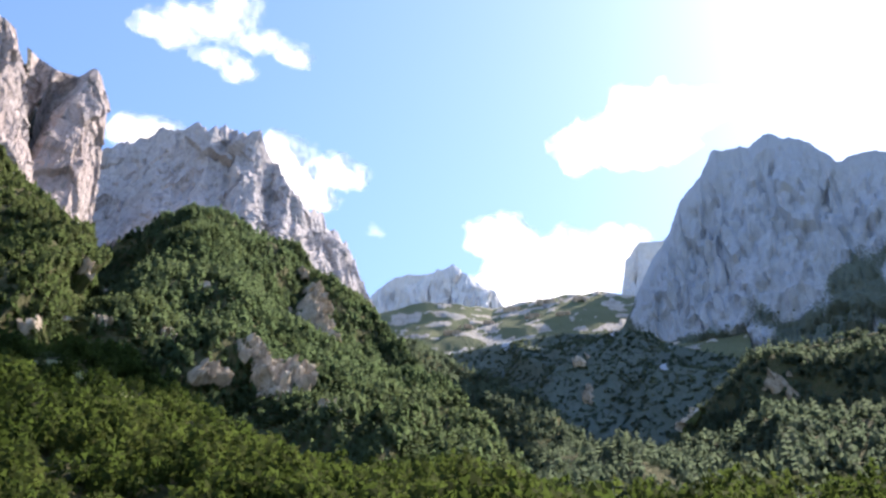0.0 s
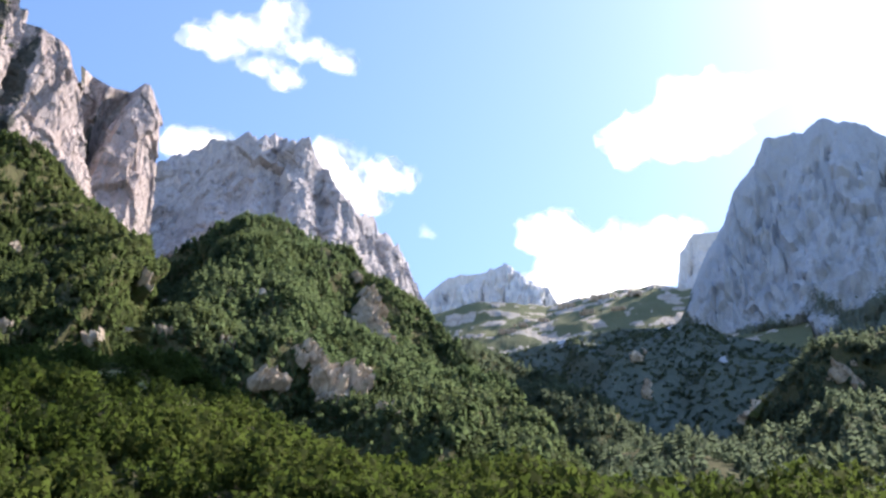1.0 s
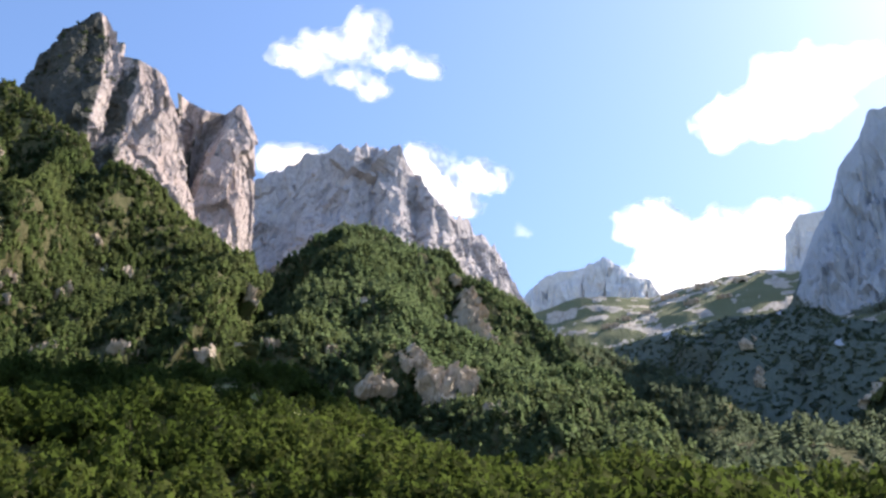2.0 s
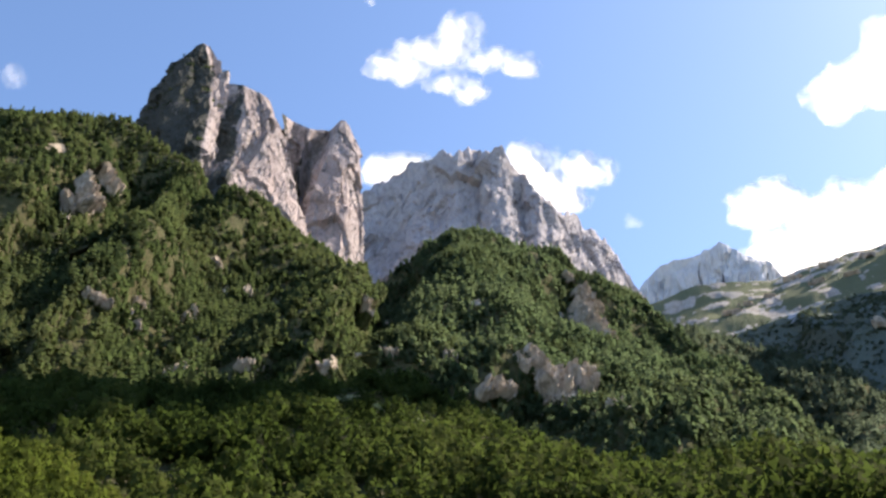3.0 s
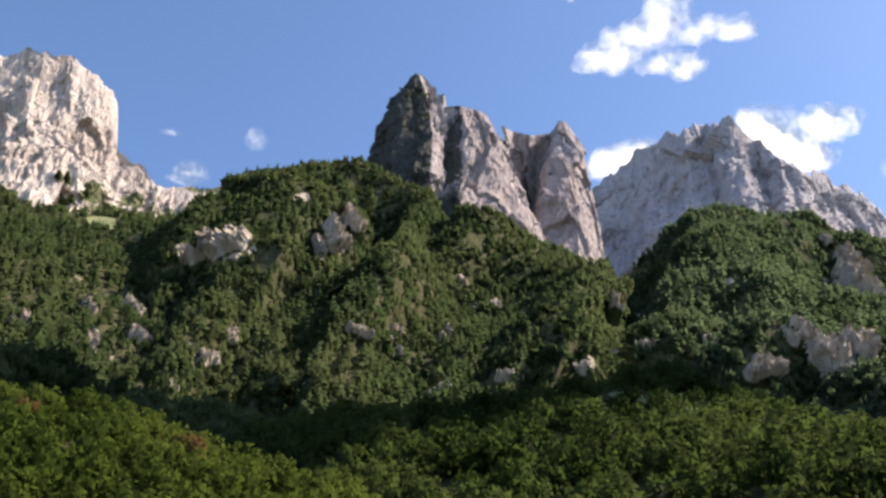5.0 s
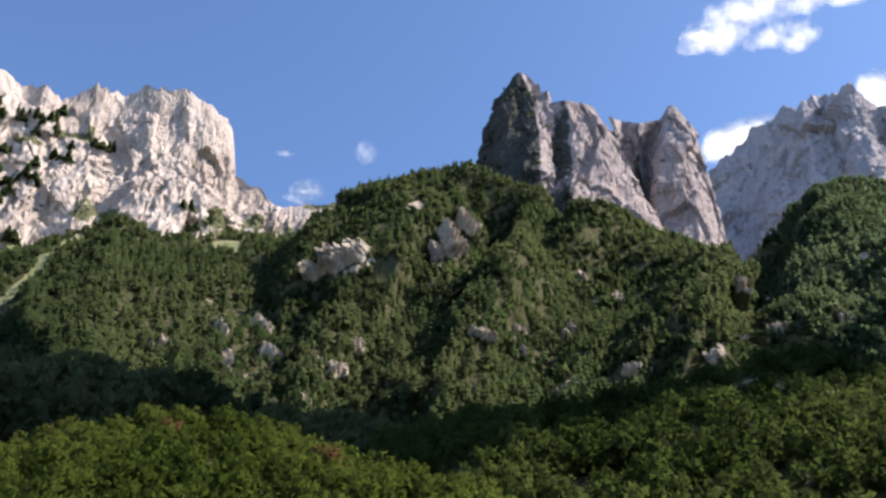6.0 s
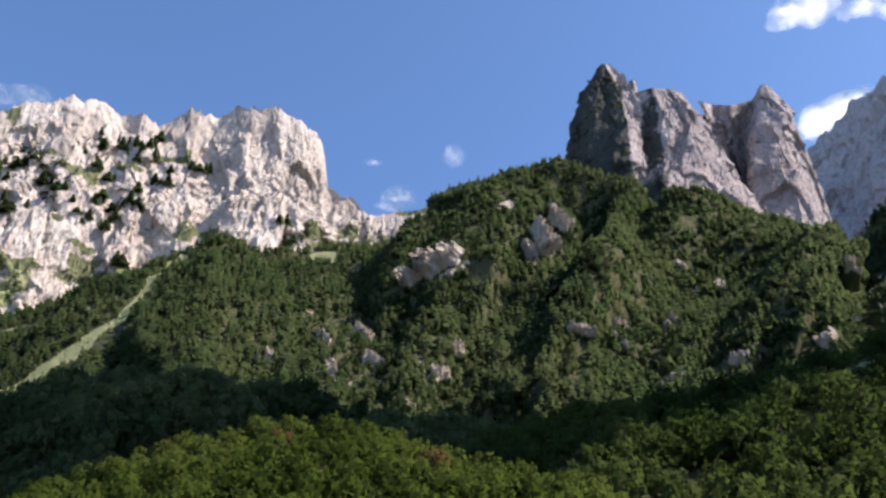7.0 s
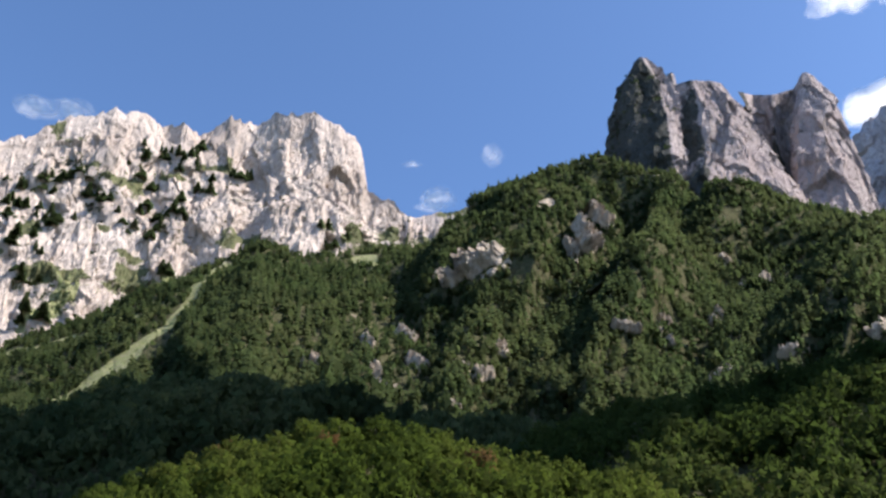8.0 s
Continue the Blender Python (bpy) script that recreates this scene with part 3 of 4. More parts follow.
# ---- the left wall ----
wall_mountain = mountain("broad pale limestone wall with ledges of turf and spruces", "mountain",
    [(-1477, -260, 939), (-1509, 54, 1005), (-1492, 156, 1070), (-1473, 224, 1136), (-1443, 291, 1171), (-1440, 349, 1174), (-1449, 389, 1172), (-1411, 419, 1173), (-1426, 451, 1175), (-1377, 500, 1211), (-1380, 546, 1204), (-1329, 579, 1236), (-1295, 630, 1220), (-1277, 682, 1196), (-1270, 717, 1179), (-1277, 748, 1069), (-1246, 780, 1054), (-1237, 812, 1017)],
    [(-1182, -208, 438), (-1053, 119, 418), (-1046, 171, 436), (-1037, 219, 456), (-1025, 270, 476), (-1028, 298, 493), (-1038, 332, 530), (-1002, 346, 527), (-1023, 377, 569), (-978, 383, 559), (-990, 420, 585), (-946, 431, 569), (-927, 472, 573), (-923, 522, 596), (-938, 574, 629), (-960, 615, 662), (-960, 633, 668), (-988, 682, 708)], limestone_pale, 380, 190, CLIFF, jag=15, rib=12, seed=21, wave=34, smooth=0.012, paired=True,
    green=lambda p: np.clip(4 * (fbm(p * (1, 1, 1.7), 70, 5, 143) - 0.15 - 0.10 * (p[..., 1] > 380) + 0.22 * np.clip((p[..., 1] - 540) / 60, 0, 1) * np.clip((1010 - p[..., 2]) / 60, 0, 1) - 0.004 * np.clip(p[..., 2] - 1060, 0, 100)), 0, 0.75),
    strips=[((-1310, 250, 22), (-1285, 205, 16)), ((-1290, 395, 12), (-1240, 420, 10))])
saddle = mountain("low rocky saddle ridge with turf", "mountain",
    [(-1559, 794, 1254), (-1519, 870, 1259), (-1421, 933, 1170), (-1386, 985, 1179), (-1327, 1063, 1196), (-1223, 1181, 1148)],
    [(-1203, 613, 813), (-1052, 764, 798), (-935, 903, 783)], limestone_pale, 160, 70, CLIFF, jag=10, rib=10, seed=22,
    green=lambda p: np.clip(0.55 + 1.2 * fbm(p, 60, 4, 148), 0, 0.9))
left_apron = mountain("wooded slope under the limestone wall with a grassy scree strip", "hill",
    [(-1133, -200, 369), (-1150, 0, 414), (-1138, 168, 491), (-1129, 219, 544), (-1088, 339, 622), (-1050, 389, 661), (-1026, 423, 695), (-997, 488, 684), (-1003, 563, 720), (-983, 688, 763), (-863, 834, 775)],
    [(-473, -83, 112), (-454, 122, 119), (-407, 235, 136), (-360, 347, 154)], hill_ground, 190, 120, SLOPE, smooth=0.01, spurs=16, lump=12, seed=23, spots=0.04, scars=APRON_ROCKS,
    strips=[((-985, 365, 18), (-860, 300, 9)), ((-860, 300, 8), (-798, 268, 6)), ((-798, 268, 7), (-748, 202, 11)), ((-748, 202, 15), (-722, 160, 18)), ((-1023, 159, 6), (-957, 203, 5)), ((-957, 203, 5), (-844, 236, 4)), ((-960, 560, 16), (-925, 560, 10))])
knoll = mountain("steep wooded knoll with beige rock edges", "hill",
    [(-769, 221, 333), (-832, 286, 458), (-879, 332, 550), (-885, 372, 605), (-865, 392, 592), (-804, 404, 515), (-736, 405, 452), (-653, 389, 374), (-574, 365, 291), (-514, 347, 232)],
    [(-543, 135, 173), (-479, 203, 171), (-433, 250, 164), (-431, 291, 171)], hill_ground, 160, 100, SLOPE, smooth=0.02, spurs=14, lump=12, seed=24, spots=0.06)

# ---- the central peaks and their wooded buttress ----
# Mask on the left faces: some moss and scrub, the rest painted shade.
twin_peak = crag("sharp limestone summit with a mossy, shade-darkened face", [
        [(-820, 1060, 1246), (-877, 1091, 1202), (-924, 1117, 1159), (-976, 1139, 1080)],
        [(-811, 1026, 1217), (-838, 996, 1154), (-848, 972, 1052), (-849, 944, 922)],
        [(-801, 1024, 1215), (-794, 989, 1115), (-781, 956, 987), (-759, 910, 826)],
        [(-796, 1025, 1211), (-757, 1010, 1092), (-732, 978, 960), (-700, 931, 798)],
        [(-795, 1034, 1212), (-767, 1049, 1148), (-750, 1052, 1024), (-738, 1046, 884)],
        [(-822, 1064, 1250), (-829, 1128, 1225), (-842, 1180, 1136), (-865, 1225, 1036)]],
    limestone_moss_shade, rib=11, seed=25, green=lambda p: np.clip((-p[..., 0] / p[..., 1] - 0.735 - np.clip((p[..., 2] - 1130) / 80, 0, 1) * 0.035) / 0.02, 0, 1) * np.clip(0.90 + 0.6 * fbm(p * (1, 1, 0.6), 50, 4, 141), 0, 1))
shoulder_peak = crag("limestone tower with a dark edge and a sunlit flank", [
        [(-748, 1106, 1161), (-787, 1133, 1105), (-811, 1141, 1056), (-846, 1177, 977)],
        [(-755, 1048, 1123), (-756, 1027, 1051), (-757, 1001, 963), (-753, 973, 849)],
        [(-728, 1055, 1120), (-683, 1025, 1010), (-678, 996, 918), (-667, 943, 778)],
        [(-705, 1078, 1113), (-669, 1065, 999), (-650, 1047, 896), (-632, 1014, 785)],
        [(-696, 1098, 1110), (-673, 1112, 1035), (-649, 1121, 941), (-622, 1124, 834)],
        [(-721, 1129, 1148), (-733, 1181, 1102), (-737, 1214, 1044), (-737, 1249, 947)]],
    limestone_moss_shade, rib=10, seed=45, green=lambda p: np.clip((-p[..., 0] / p[..., 1] - 0.672) / 0.02, 0, 1) * np.clip(0.75 + 0.9 * fbm(p * (1, 1, 0.6), 42, 4, 145), 0, 0.9))
# Here the mask only paints the left face's shade into the rock colour.
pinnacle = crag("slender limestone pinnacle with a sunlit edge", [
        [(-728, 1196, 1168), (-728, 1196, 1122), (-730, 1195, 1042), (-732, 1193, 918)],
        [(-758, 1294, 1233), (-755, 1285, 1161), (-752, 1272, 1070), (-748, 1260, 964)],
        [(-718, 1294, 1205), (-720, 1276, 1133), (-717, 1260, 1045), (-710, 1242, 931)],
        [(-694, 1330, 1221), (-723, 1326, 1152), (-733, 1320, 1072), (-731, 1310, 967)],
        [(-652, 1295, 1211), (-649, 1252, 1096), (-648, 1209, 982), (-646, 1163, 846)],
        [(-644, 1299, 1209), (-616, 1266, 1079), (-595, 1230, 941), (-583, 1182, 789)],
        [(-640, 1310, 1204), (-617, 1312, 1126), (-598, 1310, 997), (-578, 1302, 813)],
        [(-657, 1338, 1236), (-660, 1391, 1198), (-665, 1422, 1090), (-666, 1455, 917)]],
    limestone_moss_shade, 210, 130, rib=7.5, seed=26, green=lambda p: np.clip((-p[..., 0] / p[..., 1] - 0.525) / 0.02, 0, 1) * np.clip(0.35 + 0.9 * fbm(p * (1, 1, 0.5), 42, 4, 142), 0, 0.7))
buttress = mountain("great wooded buttress dotted with beige outcrops", "hill",
    [(-986, 592, 580), (-992, 675, 715), (-987, 733, 798), (-976, 782, 853), (-932, 833, 908), (-865, 874, 927), (-798, 883, 900), (-685, 873, 809), (-654, 878, 789), (-629, 884, 709), (-583, 897, 694), (-553, 910, 685), (-520, 923, 664), (-464, 919, 625), (-405, 892, 564), (-362, 824, 497), (-335, 749, 419), (-279, 620, 309), (-219, 515, 220)],
    [(-459, 244, 171), (-383, 321, 174), (-321, 383, 174), (-250, 433, 174), (-203, 457, 174)], hill_ground, 220, 140, SLOPE, smooth=0.012, spurs=24, lump=34, seed=27,
    folds=[(-647, 801, -538, 536, 58, -80), (-573, 868, -498, 574, 52, 46), (-450, 760, -400, 540, 55, -26), (-350, 800, -310, 600, 60, 22)], spots=0.11, scars=BUTTRESS_ROCKS)
shoulder = mountain("wooded shoulder of the buttress ending in pale cliffs", "hill",
    [(-814, 509, 493), (-829, 559, 599), (-827, 614, 686), (-812, 650, 722), (-783, 700, 771), (-749, 736, 791), (-715, 741, 767), (-682, 731, 717), (-642, 713, 656), (-598, 673, 583), (-564, 622, 510), (-534, 569, 444), (-491, 499, 358), (-432, 417, 261)],
    [(-520, 300, 208), (-453, 329, 194), (-401, 361, 188), (-388, 375, 188)], hill_ground, 200, 120, SLOPE, smooth=0.012, spurs=16, lump=24, seed=41, spots=0.06, scars=SHOULDER_ROCKS)

# ---- the near slopes ----
near_slope = mountain("sunlit wooded slope rising from the meadow", "hill",
    [(-299, 234, 103), (-316, 277, 146), (-304, 304, 162), (-288, 320, 166), (-261, 366, 177), (-217, 394, 186), (-184, 410, 191), (-161, 409, 182), (-131, 409, 166), (-83, 391, 133), (-46, 377, 113), (-21, 349, 96), (21, 299, 78), (54, 254, 66), (90, 223, 59), (163, 163, 55)],
    [(-134, 105, 32), (-48, 132, 24), (99, 99, 24)], hill_ground, 170, 80, ROUND, smooth=0.02, spurs=8, lump=6, seed=28,
    strips=[((-142, 304, 6), (-112, 312, 5))])
dark_slope = mountain("densely wooded slope in the shadow of an added unseen cloud", "hill",
    [(-414, -73, 121), (-420, 0, 137), (-415, 66, 147), (-410, 90, 157), (-404, 114, 170), (-395, 144, 175), (-388, 161, 179), (-374, 191, 178), (-362, 214, 170), (-348, 235, 164), (-318, 267, 159), (-291, 281, 151), (-269, 289, 139), (-244, 291, 120), (-212, 291, 89)],
    [(-246, -43, 50), (-241, 65, 50), (-135, 186, 42)], hill_ground, 130, 60, ROUND, smooth=0.02, spurs=8, lump=6, seed=29)
near_ridge = mountain("low near rise covered in sunlit young trees", "hill",
    [(-199, 21, 38), (-194, 48, 51), (-192, 56, 56), (-187, 70, 64), (-179, 89, 70), (-171, 103, 72), (-167, 110, 74), (-164, 115, 71), (-158, 123, 69), (-145, 138, 63), (-132, 150, 58), (-118, 162, 49)],
    [(-109, 11, 15), (-87, 50, 16), (-65, 89, 15)], hill_ground, 120, 60, ROUND, smooth=0.03, lump=2, seed=30)

# ---- rock outcrops on the wooded hills ----
def nearest(surface, x, y, z=None):
    """The point of a mountain's surface at (x, y), and its normal."""
    p = surface[0]
    gap = np.hypot(p[..., 0] - x, p[..., 1] - y) + (0 if z is None else np.abs(p[..., 2] - z))
    i, j = np.unravel_index(np.argmin(gap), gap.shape)
    i, j = min(max(i, 1), p.shape[0] - 2), min(max(j, 1), p.shape[1] - 2)
    a, b, c, d = max(i - 14, 0), min(i + 14, p.shape[0] - 1), max(j - 14, 0), min(j + 14, p.shape[1] - 1)
    n = np.cross(p[b, j] - p[a, j], p[i, d] - p[i, c])
    n = (n if n[2] > 0 else -n) / (np.linalg.norm(n) + 1e-9)
    return p[i, j], n


def rock_outcrop(surface, x, y, z, wide, high, seed):
    """A crag of broken limestone that stands out of the slope: an upright face of slabs with deep clefts, its rim ragged."""
    at, n = nearest(surface, x, y, z)
    side = np.cross((0, 0, 1), n)
    side /= np.linalg.norm(side) + 1e-9
    rise = np.cross(n, side)
    k = 44
    s, t = np.meshgrid(np.linspace(-1, 1, k), np.linspace(-1, 1, k), indexing="ij")
    flat = at + (s * wide * 0.85)[..., None] * side + (t * high * 0.85)[..., None] * rise
    size = math.sqrt(wide * high)
    rim = 1.0 * np.hypot(s, t) + 0.95 * fbm(flat * (1, 1, 0.7), size * 0.42, 3, seed, gain=0.4)
    level, joint = blocks(flat * (1, 1, 0.3), max(3.0, size * 0.17), seed + 3)
    fine, _ = blocks(flat * (1, 1, 0.35), max(1.6, size * 0.07), seed + 5)
    inside = np.clip((0.74 - rim) / 0.30, -1, 1)
    proud = np.clip(inside, 0, 1)
    ahead = n * (1, 1, 0.7)
    ahead /= np.linalg.norm(ahead) + 1e-9
    tilt = 0.34 * (0.7 - s) + 0.22 * np.floor(1.6 * (s + 1) + 0.5 * fbm(flat, size * 0.6, 2, seed + 8)) * 0.5
    out = size * (tilt + 0.13 * level + 0.06 * fine) - size * 0.05 * np.clip(1 - joint / 0.12, 0, 1)
    p = flat + np.where(inside > 0, inside * (1.5 + 0.05 * size), inside * 16)[..., None] * n + (proud * out)[..., None] * ahead
    ob = grid_mesh("rock_outcrop", p, outcrop_stone, bare=np.clip(0.5 + inside, 0, 1), turf=np.zeros(s.shape))
    return tagged(ob, "pale weathered limestone outcrop among trees on the slope", "rock", "rock outcrops")


PASS_ROCKS = [(184, 2300, None, 34, 16), (292, 2282, None, 40, 18), (375, 2270, None, 34, 18), (238, 2200, None, 30, 14), (22, 2150, None, 34, 14), (40, 2160, None, 22, 12), (122, 2227, None, 30, 14), (313, 2158, None, 30, 14), (60, 2200, None, 26, 12)]
for hill, rocks in ((buttress, BUTTRESS_ROCKS), (shoulder, SHOULDER_ROCKS), (left_apron, APRON_ROCKS), (hump, HUMP_ROCKS), (apron, SHADE_ROCKS), (bench, BENCH_ROCKS), (pass_slope, PASS_ROCKS)):
    for k, (x, y, z, w, h) in enumerate(rocks):
        rock_outcrop(hill, x, y, z, w, h, 200 + k)

# ---- woods ----
def wood(surface, count, height, width, mat, label, kinds=MIXED, **where):
    forest_mesh("forest", scatter(surface, count, rng, height, width, **where), kinds, mat, label, rng)


wood(buttress, 13800, 10.5, 6.6, leaves, "mixed green forest on the buttress", lo=-0.12, clear=BUTTRESS_ROCKS)
wood(shoulder, 5200, 10.5, 6.6, leaves, "mixed green forest on the shoulder", lo=-0.12, clear=SHOULDER_ROCKS)
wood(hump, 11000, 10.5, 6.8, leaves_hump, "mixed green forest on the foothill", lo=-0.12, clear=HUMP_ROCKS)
wood(left_apron, 7600, 10.5, 6.8, leaves, "green forest under the limestone wall", lo=-0.05, clear=APRON_ROCKS)
wood(knoll, 4200, 10.5, 6.6, leaves, "green forest on the knoll", lo=-0.12)
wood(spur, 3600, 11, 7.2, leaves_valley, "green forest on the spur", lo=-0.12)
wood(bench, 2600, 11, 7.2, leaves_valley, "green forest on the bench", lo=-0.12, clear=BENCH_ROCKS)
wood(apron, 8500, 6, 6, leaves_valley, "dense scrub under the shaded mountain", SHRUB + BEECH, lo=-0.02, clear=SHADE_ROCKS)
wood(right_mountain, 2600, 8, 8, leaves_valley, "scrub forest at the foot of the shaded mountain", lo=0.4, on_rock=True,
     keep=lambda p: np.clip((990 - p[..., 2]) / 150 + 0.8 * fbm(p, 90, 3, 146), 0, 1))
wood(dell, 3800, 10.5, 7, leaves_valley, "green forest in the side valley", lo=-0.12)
for hill, many in ((buttress, 2600), (shoulder, 900), (hump, 2600), (left_apron, 1300), (knoll, 600)):
    wood(hill, many, 14, 6.5, leaves_pine, "dark pines standing in groups among the beeches", SPRUCE_WIDE, lo=-0.12,
         keep=lambda p: fbm(p, 95, 4, 47) > 0.12)
for hill, many, rocks in ((buttress, 3000, BUTTRESS_ROCKS), (shoulder, 1000, SHOULDER_ROCKS), (hump, 2200, HUMP_ROCKS), (left_apron, 1800, APRON_ROCKS), (knoll, 800, ()),
                          (spur, 800, ()), (bench, 600, ()), (dell, 600, ()), (near_slope, 1500, ())):
    wood(hill, many, 3.2, 5, leaves, "low green scrub between the trees", SHRUB, clear=rocks)
wood(twin_peak, 500, 4, 7, leaves_pine, "dark scrub on the shaded face of the summit", kinds=SHRUB, lo=0.12, hi=0.9, on_rock=True,
     keep=lambda p: (p[..., 0] / p[..., 1] < -0.70) * (fbm(p, 70, 3, 41) > -0.15))
wood(saddle, 700, 7, 6, leaves_pine, "dark scrub on the saddle", SHRUB + SPRUCE, lo=-0.05, hi=0.6, on_rock=True,
     keep=lambda p: fbm(p, 55, 3, 149) > -0.1)
wood(wall_mountain, 2400, 5, 6, leaves_pine, "dwarf pine scrub on ledges of the limestone wall", kinds=SHRUB + SPRUCE, lo=0.1, hi=0.95, on_rock=True,
     keep=lambda p: (fbm(p * (1, 1, 1.6), 60, 5, 43, gain=0.65) > 0.24) * np.where(p[..., 1] < 400, 1.0, 0.4))
wood(near_slope, 2600, 9, 7.5, leaves_fresh, "sunlit deciduous forest on the near slope", BEECH_NEAR, lo=-0.12, hi=0.9, gaps=0.6)
wood(near_ridge, 1700, 5, 4, leaves_bright, "thicket of young sunlit trees", BEECH_NEAR, lo=-0.2, gaps=9)
wood(dark_slope, 1700, 11, 8.5, leaves, "dense forest in the shadow of an added unseen cloud", BEECH_FINE, lo=-0.12, gaps=9)


# ---- single trees of the near rise ----
def part(name, v, f, mat, parent, label="", normals=None):
    me = bpy.data.meshes.new(name)
    fill(me, np.asarray(v, float), np.asarray(f))
    if normals is not None:
        soften(me, normals)
    me.materials.append(mat)
    ob = new(name, me)
    ob.parent = parent
    return tagged(ob, label)


def limb(a, b, ra, rb, sides=6):
    """A tapered branch from a to b: verts and triangles."""
    a, b = np.array(a, float), np.array(b, float)
    way = (b - a) / np.linalg.norm(b - a)
    s = np.cross(way, (0.3, 0.9, 0.1))
    s /= np.linalg.norm(s)
    w = np.cross(way, s)
    ring = [(math.cos(k * 6.283 / sides), math.sin(k * 6.283 / sides)) for k in range(sides)]
    v = [c + (s * x + w * y) * r for c, r in ((a, ra), (b, rb)) for x, y in ring]
    f = []
    for k in range(sides):
        m = (k + 1) % sides
        f += [(k, m, k + sides), (m, m + sides, k + sides)]
    return v, f


def young_tree(rng, height, width, mat, label):
    tree = tagged(new("tree"), label, "tree", "trees of the near rise")
    v, f = [], []
    bits = [((0, 0, -1.0), (0.1, 0, height * 0.5), 0.16, 0.10), ((0.1, 0, height * 0.5), (0, 0.1, height * 0.85), 0.10, 0.03)]
    for k in range(5):
        a, z = k * 2.4 + rng.uniform(0, 1), height * rng.uniform(0.25, 0.6)
        bits.append(((0.05, 0, z), (math.cos(a) * width * 0.33, math.sin(a) * width * 0.33, z + height * 0.18), 0.07, 0.02))
    for bit in bits:
        bv, bf = limb(*bit)
        f += [tuple(i + len(v) for i in q) for q in bf]
        v += bv
    part("trunk", v, f, bark, tree)
    cv, cf, cn = crown_cloud(rng, 15, 30, 0.062)
    part("crown", cv * (width, width, height * 0.92) + (0, 0, height * 0.08), cf, mat, tree, normals=cn)
    return tree


protos = [young_tree(rng, h, w, leaves_bright, "young sunlit broadleaf tree on the near rise") for h, w in ((9, 6), (11, 7), (8, 6.5), (12, 7.5), (10, 5.5), (7, 5.5))]
for k, (x, y, z, h, w) in enumerate(scatter(near_ridge, 300, rng, 5.6, 4.2, lo=-0.1, hi=0.42, gaps=9)):
    m = pose(x, y, z + 0.3, 0, 0, rng.uniform(0, 360)) @ Matrix.Diagonal((w / 6.5, w / 6.5, h / 10, 1))
    if k < len(protos):
        protos[k].matrix_world = m
    else:
        copy = copy_thing(protos[k % len(protos)], m)
        copy.scale = m.to_scale()

for x, y in ((-150, 82), (-172, 70), (-132, 104)):
    at, _ = nearest(near_ridge, x, y)
    tree = young_tree(rng, 7, 5.5, leaves_rusty, "small tree with rust-brown leaves on the near rise")
    tree.matrix_world = pose(*at, 0, 0, rng.uniform(0, 360))


# ---- spruces on the limestone wall ----
def spruce(rng, height):
    tree = tagged(new("spruce_tree"), "dark spruce clinging to a ledge of the limestone wall", "tree", "spruces on the wall")
    v, f = limb((0, 0, -2), (0, 0, height * 0.9), height * 0.018, height * 0.004)
    part("trunk", v, f, bark, tree)
    cv, cf, cn = spruce_cloud(rng, 9)
    part("crown", cv * (height * 1.5, height * 1.5, height), cf, leaves_pine, tree, normals=cn)
    return tree


spruces = [spruce(rng, h) for h in (28, 22, 34, 18)]
# x, y, z, how many, spread
LEDGES = [(-1387, 433, 1083, 9, 23), (-1413, 336, 1044, 6, 20), (-1410, 375, 1082, 4, 16), (-1413, 371, 1001, 4, 12), (-1334, 349, 881, 12, 28), (-1332, 398, 907, 9, 19), (-1345, 520, 1046, 5, 10),
          (-1380, 411, 1058, 5, 14), (-1344, 456, 994, 4, 15), (-1450, 184, 937, 7, 24), (-1366, 235, 852, 7, 23), (-1414, 278, 956, 7, 24), (-1414, 171, 866, 9, 27), (-1368, 171, 786, 10, 26), (-1434, 227, 969, 5, 18),
          (-1279, 205, 634, 9, 14), (-1298, 389, 770, 7, 11), (-1191, 634, 880, 10, 21), (-1349, 200, 721, 5, 15), (-1372, 288, 912, 6, 19)]
first = list(spruces)
for x, y, z, many, spread in LEDGES:
    for k in range(many):
        at, _ = nearest(wall_mountain, x + rng.normal(0, spread), y + rng.normal(0, spread), z + rng.normal(0, spread * 0.7))
        m = pose(*at, rng.uniform(-4, 4), rng.uniform(-4, 4), rng.uniform(0, 360))
        if first:
            first.pop().matrix_world = m
        else:
            copy = copy_thing(spruces[k % 4], m)
            copy.scale = (rng.uniform(0.8, 1.4),) * 2 + (rng.uniform(0.6, 1.1),)


# ---- clouds ----
vapour, vt, vb = material("cloud_vapour")
thin = vt.nodes.new("ShaderNodeAttribute")
thin.attribute_name = "puff"
place = vt.nodes.new("ShaderNodeNewGeometry")
wisp = pattern(vt, place.outputs["Position"], 90, 6, 0.6)
cover = ramp(vt, maths(vt, "ADD", thin.outputs["Fac"], maths(vt, "MULTIPLY", maths(vt, "SUBTRACT", wisp, 0.5), 0.5)), [(0.0, grey(0)), (1.0, grey(1))])
white, glow = vt.nodes.new("ShaderNodeBsdfDiffuse"), vt.nodes.new("ShaderNodeBsdfTranslucent")
white.inputs[0].default_value = glow.inputs[0].default_value = (0.95, 0.95, 0.95, 1)
air, lit, veil = vt.nodes.new("ShaderNodeBsdfTransparent"), vt.nodes.new("ShaderNodeMixShader"), vt.nodes.new("ShaderNodeMixShader")
lit.inputs[0].default_value = 0.65
vt.links.new(white.outputs[0], lit.inputs[1])
vt.links.new(glow.outputs[0], lit.inputs[2])
vt.links.new(cover, veil.inputs[0])
vt.links.new(air.outputs[0], veil.inputs[1])
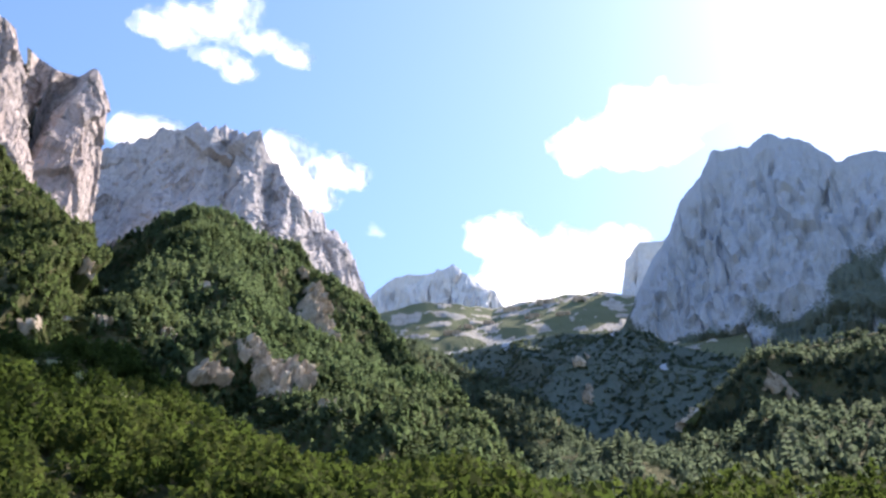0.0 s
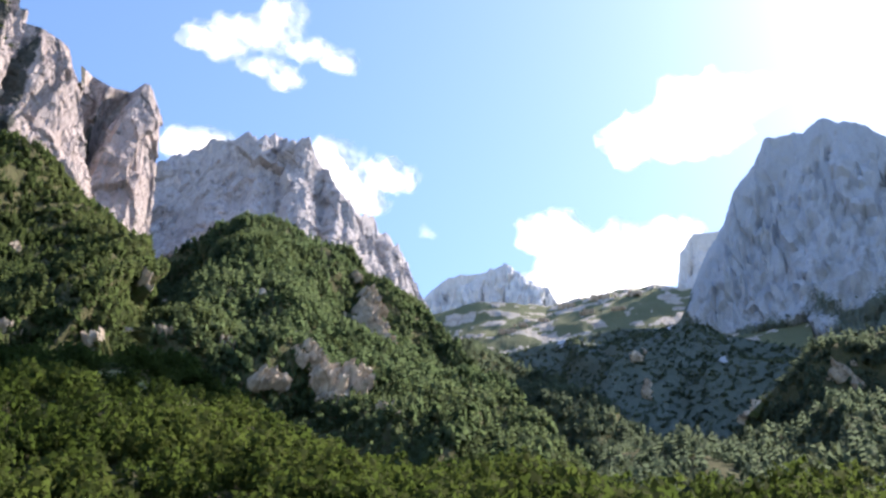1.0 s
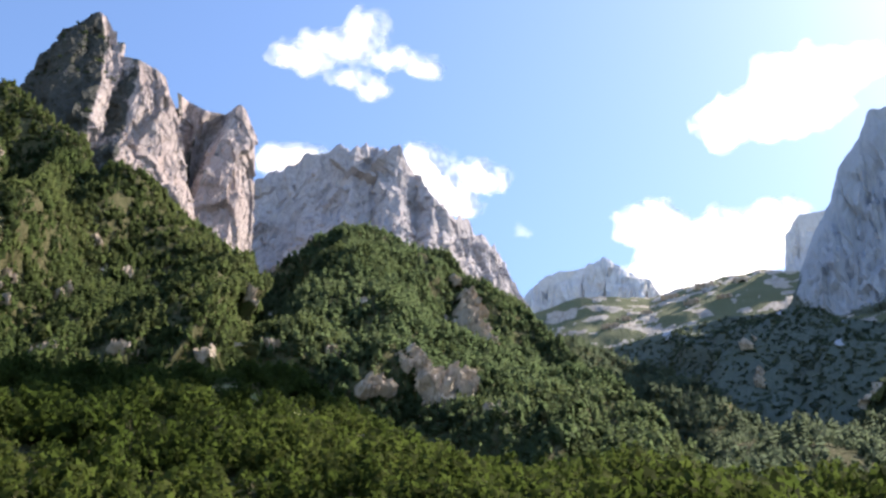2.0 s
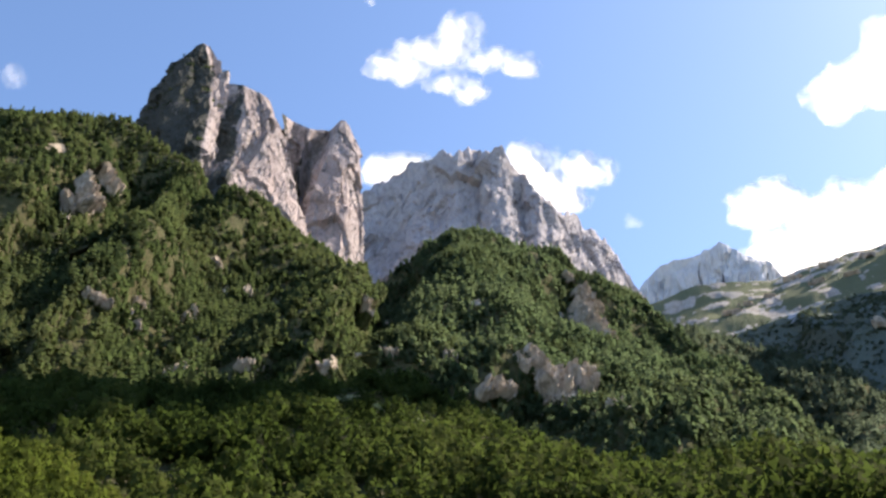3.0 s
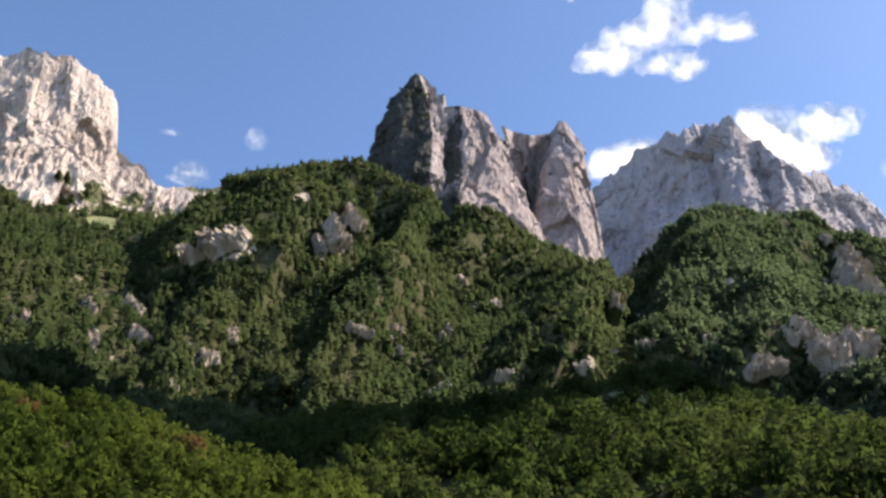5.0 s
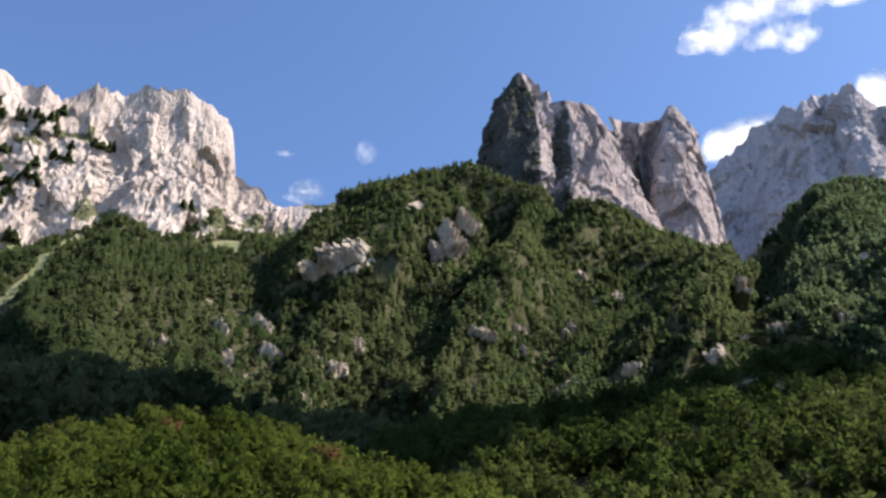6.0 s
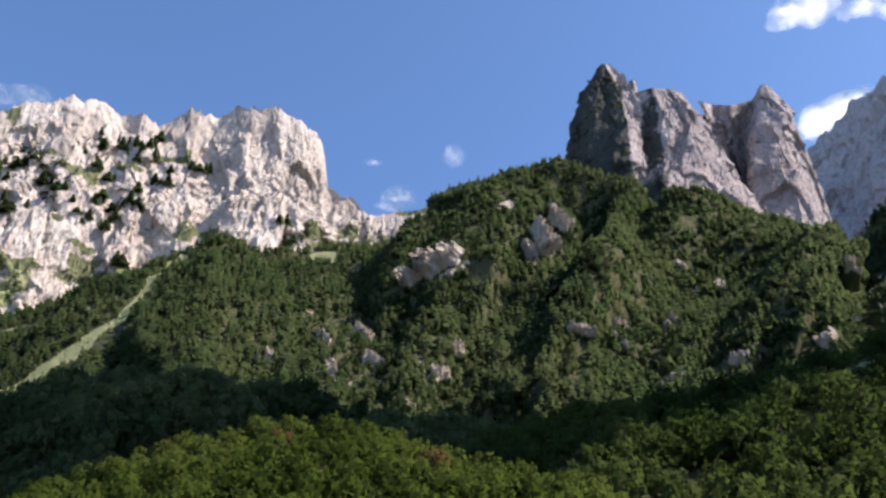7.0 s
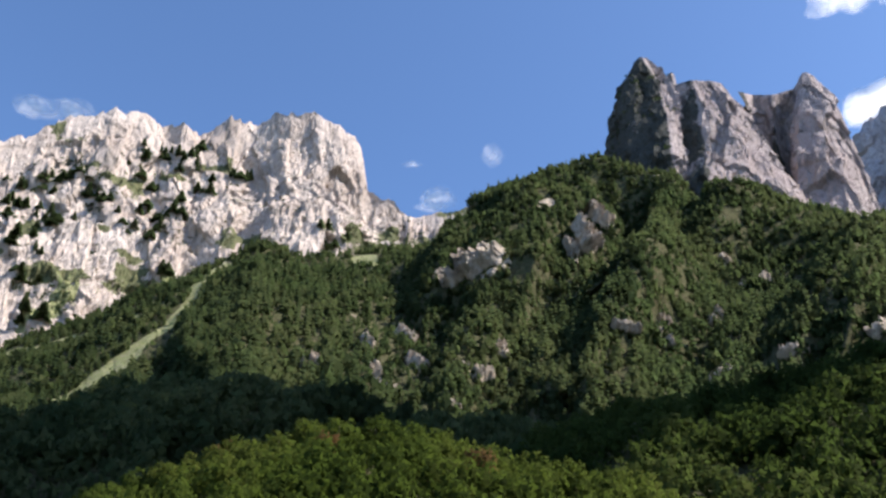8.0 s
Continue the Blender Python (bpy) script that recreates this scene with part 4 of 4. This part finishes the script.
vt.links.new(lit.outputs[0], veil.inputs[2])
vt.links.new(veil.outputs[0], vt.nodes["Material Output"].inputs["Surface"])


def cloud(bearing, height, puffs, label, seed, gain=1.0, ragged=0.5):
    """A fair-weather cloud far behind the peaks. puffs: across, up, half width, half height in metres from its middle."""
    across = max(abs(q[0]) + q[2] for q in puffs) * 1.3
    tall = max(abs(q[1]) + q[3] for q in puffs) * 1.4
    step = 9.0
    x, y = np.meshgrid(np.arange(-across, across, step), np.arange(-tall, tall, step), indexing="ij")
    d = np.full(x.shape, -9.0)
    for px, py, rx, ry in puffs:
        d = np.maximum(d, 1 - np.hypot((x - px) / rx, (y - py) / ry))
    d = (d + ragged * fbm(np.stack([x, y, 0 * x], -1), 120, 5, seed, gain=0.55)) * gain
    keep = d > 0.02
    cells = keep[:-1, :-1] & keep[1:, :-1] & keep[1:, 1:] & keep[:-1, 1:]
    i = np.arange(x.size).reshape(x.shape)
    quads = np.stack([i[:-1, :-1], i[1:, :-1], i[1:, 1:], i[:-1, 1:]], -1)[cells]
    bulge = min(gain, 1) * 90 * np.sqrt(np.clip(d, 0, 1)) + 30 * fbm(np.stack([x, y, 0 * x + 9], -1), 90, 4, seed + 5)
    v = np.stack([x, y, bulge], -1).reshape(-1, 3)
    used, faces = np.unique(quads, return_inverse=True)
    me = bpy.data.meshes.new("cloud")
    fill(me, v[used], faces.reshape(-1, 4))
    at = me.attributes.new("puff", "FLOAT", "POINT")
    at.data.foreach_set("value", np.clip(d, 0, 1).ravel()[used].astype(np.float32))
    me.polygons.foreach_set("use_smooth", np.ones(len(me.polygons), bool))
    me.materials.append(vapour)
    ob = tagged(new("cloud", me), label, "cloud", "clouds")
    a, e = radians(bearing), radians(height)
    spot = Vector((-math.sin(a) * math.cos(e), math.cos(a) * math.cos(e), math.sin(e))) * 4650
    ob.matrix_world = look(spot, spot * 2)


cloud(17.9, 43.1, [(-193, 14, 240, 105), (41, 124, 150, 130), (-69, 60, 240, 115), (193, 40, 210, 80), (317, 6, 140, 62), (-20, -64, 190, 80), (76, -110, 110, 66), (-317, 41, 110, 45)], "small torn white cloud with blue gaps", 301, 0.75, 0.6)
cloud(14.9, 36.4, [(-476, 62, 174, 101), (-392, 56, 168, 112), (196, 56, 168, 154), (308, -42, 196, 140), (430, 20, 170, 110), (250, -20, 230, 150), (-56, -28, 504, 112), (336, -112, 168, 84)], "white cloud bank half hidden behind the peak", 302, 1.35, 0.45)
cloud(-15.4, 38.5, [(-218, -41, 232, 158), (27, 54, 232, 191), (245, 41, 218, 123), (-54, -95, 300, 123), (-327, 0, 109, 95)], "bright white cumulus near the sun", 303, 1.35, 0.45)
cloud(-7.0, 31.1, [(-168, 126, 210, 145), (84, 14, 363, 168), (335, 14, 251, 168), (-168, -70, 251, 140), (112, -126, 391, 126), (-56, -182, 279, 84)], "broad white cumulus over the pass", 304, 1.35, 0.45)
cloud(54.6, 35.6, [(0, 5, 127, 53), (-32, -32, 146, 37)], "faint wisp of cloud above the saddle", 305, 0.5, 0.9)
cloud(50.2, 38.1, [(0, 0, 76, 54)], "faint shred of cloud", 306, 0.3, 0.9)
cloud(56.3, 37.7, [(0, 0, 52, 18)], "faint shred of cloud", 307, 0.3, 0.9)
cloud(82.5, 37.4, [(-77, -26, 103, 51), (64, 13, 90, 72), (270, 13, 64, 36)], "faint wisp of cloud behind the limestone wall", 308, 0.5, 0.9)
cloud(24.9, 47.0, [(0, -8, 60, 43), (-14, 41, 81, 33)], "faint shred of cloud", 310, 0.5, 0.9)
cloud(5.0, 33.1, [(0, 0, 90, 62)], "faint shred of cloud", 311, 0.3, 0.9)


def unseen_shade_cloud(over, label, seed):
    """An unseen fair-weather cumulus, added high above the valley so that its shadow falls on the slope at over."""
    long = Vector((0.42, 0.91, 0.0))
    long = (long - to_sun * long.dot(to_sun)).normalized()
    wide = to_sun.cross(long).normalized()
    centre = Vector(over) + to_sun * 2400
    n, m = 64, 40
    a, b = np.meshgrid(np.linspace(0, 2 * math.pi, n), np.linspace(0.02, math.pi - 0.02, m), indexing="ij")
    ball = np.stack([np.sin(b) * np.cos(a), np.sin(b) * np.sin(a), np.cos(b)], -1)
    ball = ball * (1 + 0.30 * fbm(ball * 100 + 300, 60, 4, seed))[..., None]
    ball[-1] = ball[0]
    p = np.array(centre) + ball[..., 0:1] * 240 * np.array(long) + ball[..., 1:2] * 132 * np.array(wide) + ball[..., 2:3] * 80 * np.array(to_sun)
    ob = grid_mesh("cloud", p, vapour, puff=np.ones(a.shape))
    tagged(ob, label, "cloud", "clouds")


# Stays out of view; added only to shade the slope on the left.
unseen_shade_cloud((-291, 133, 190), "unseen cumulus added over the valley to shade the slope", 330)
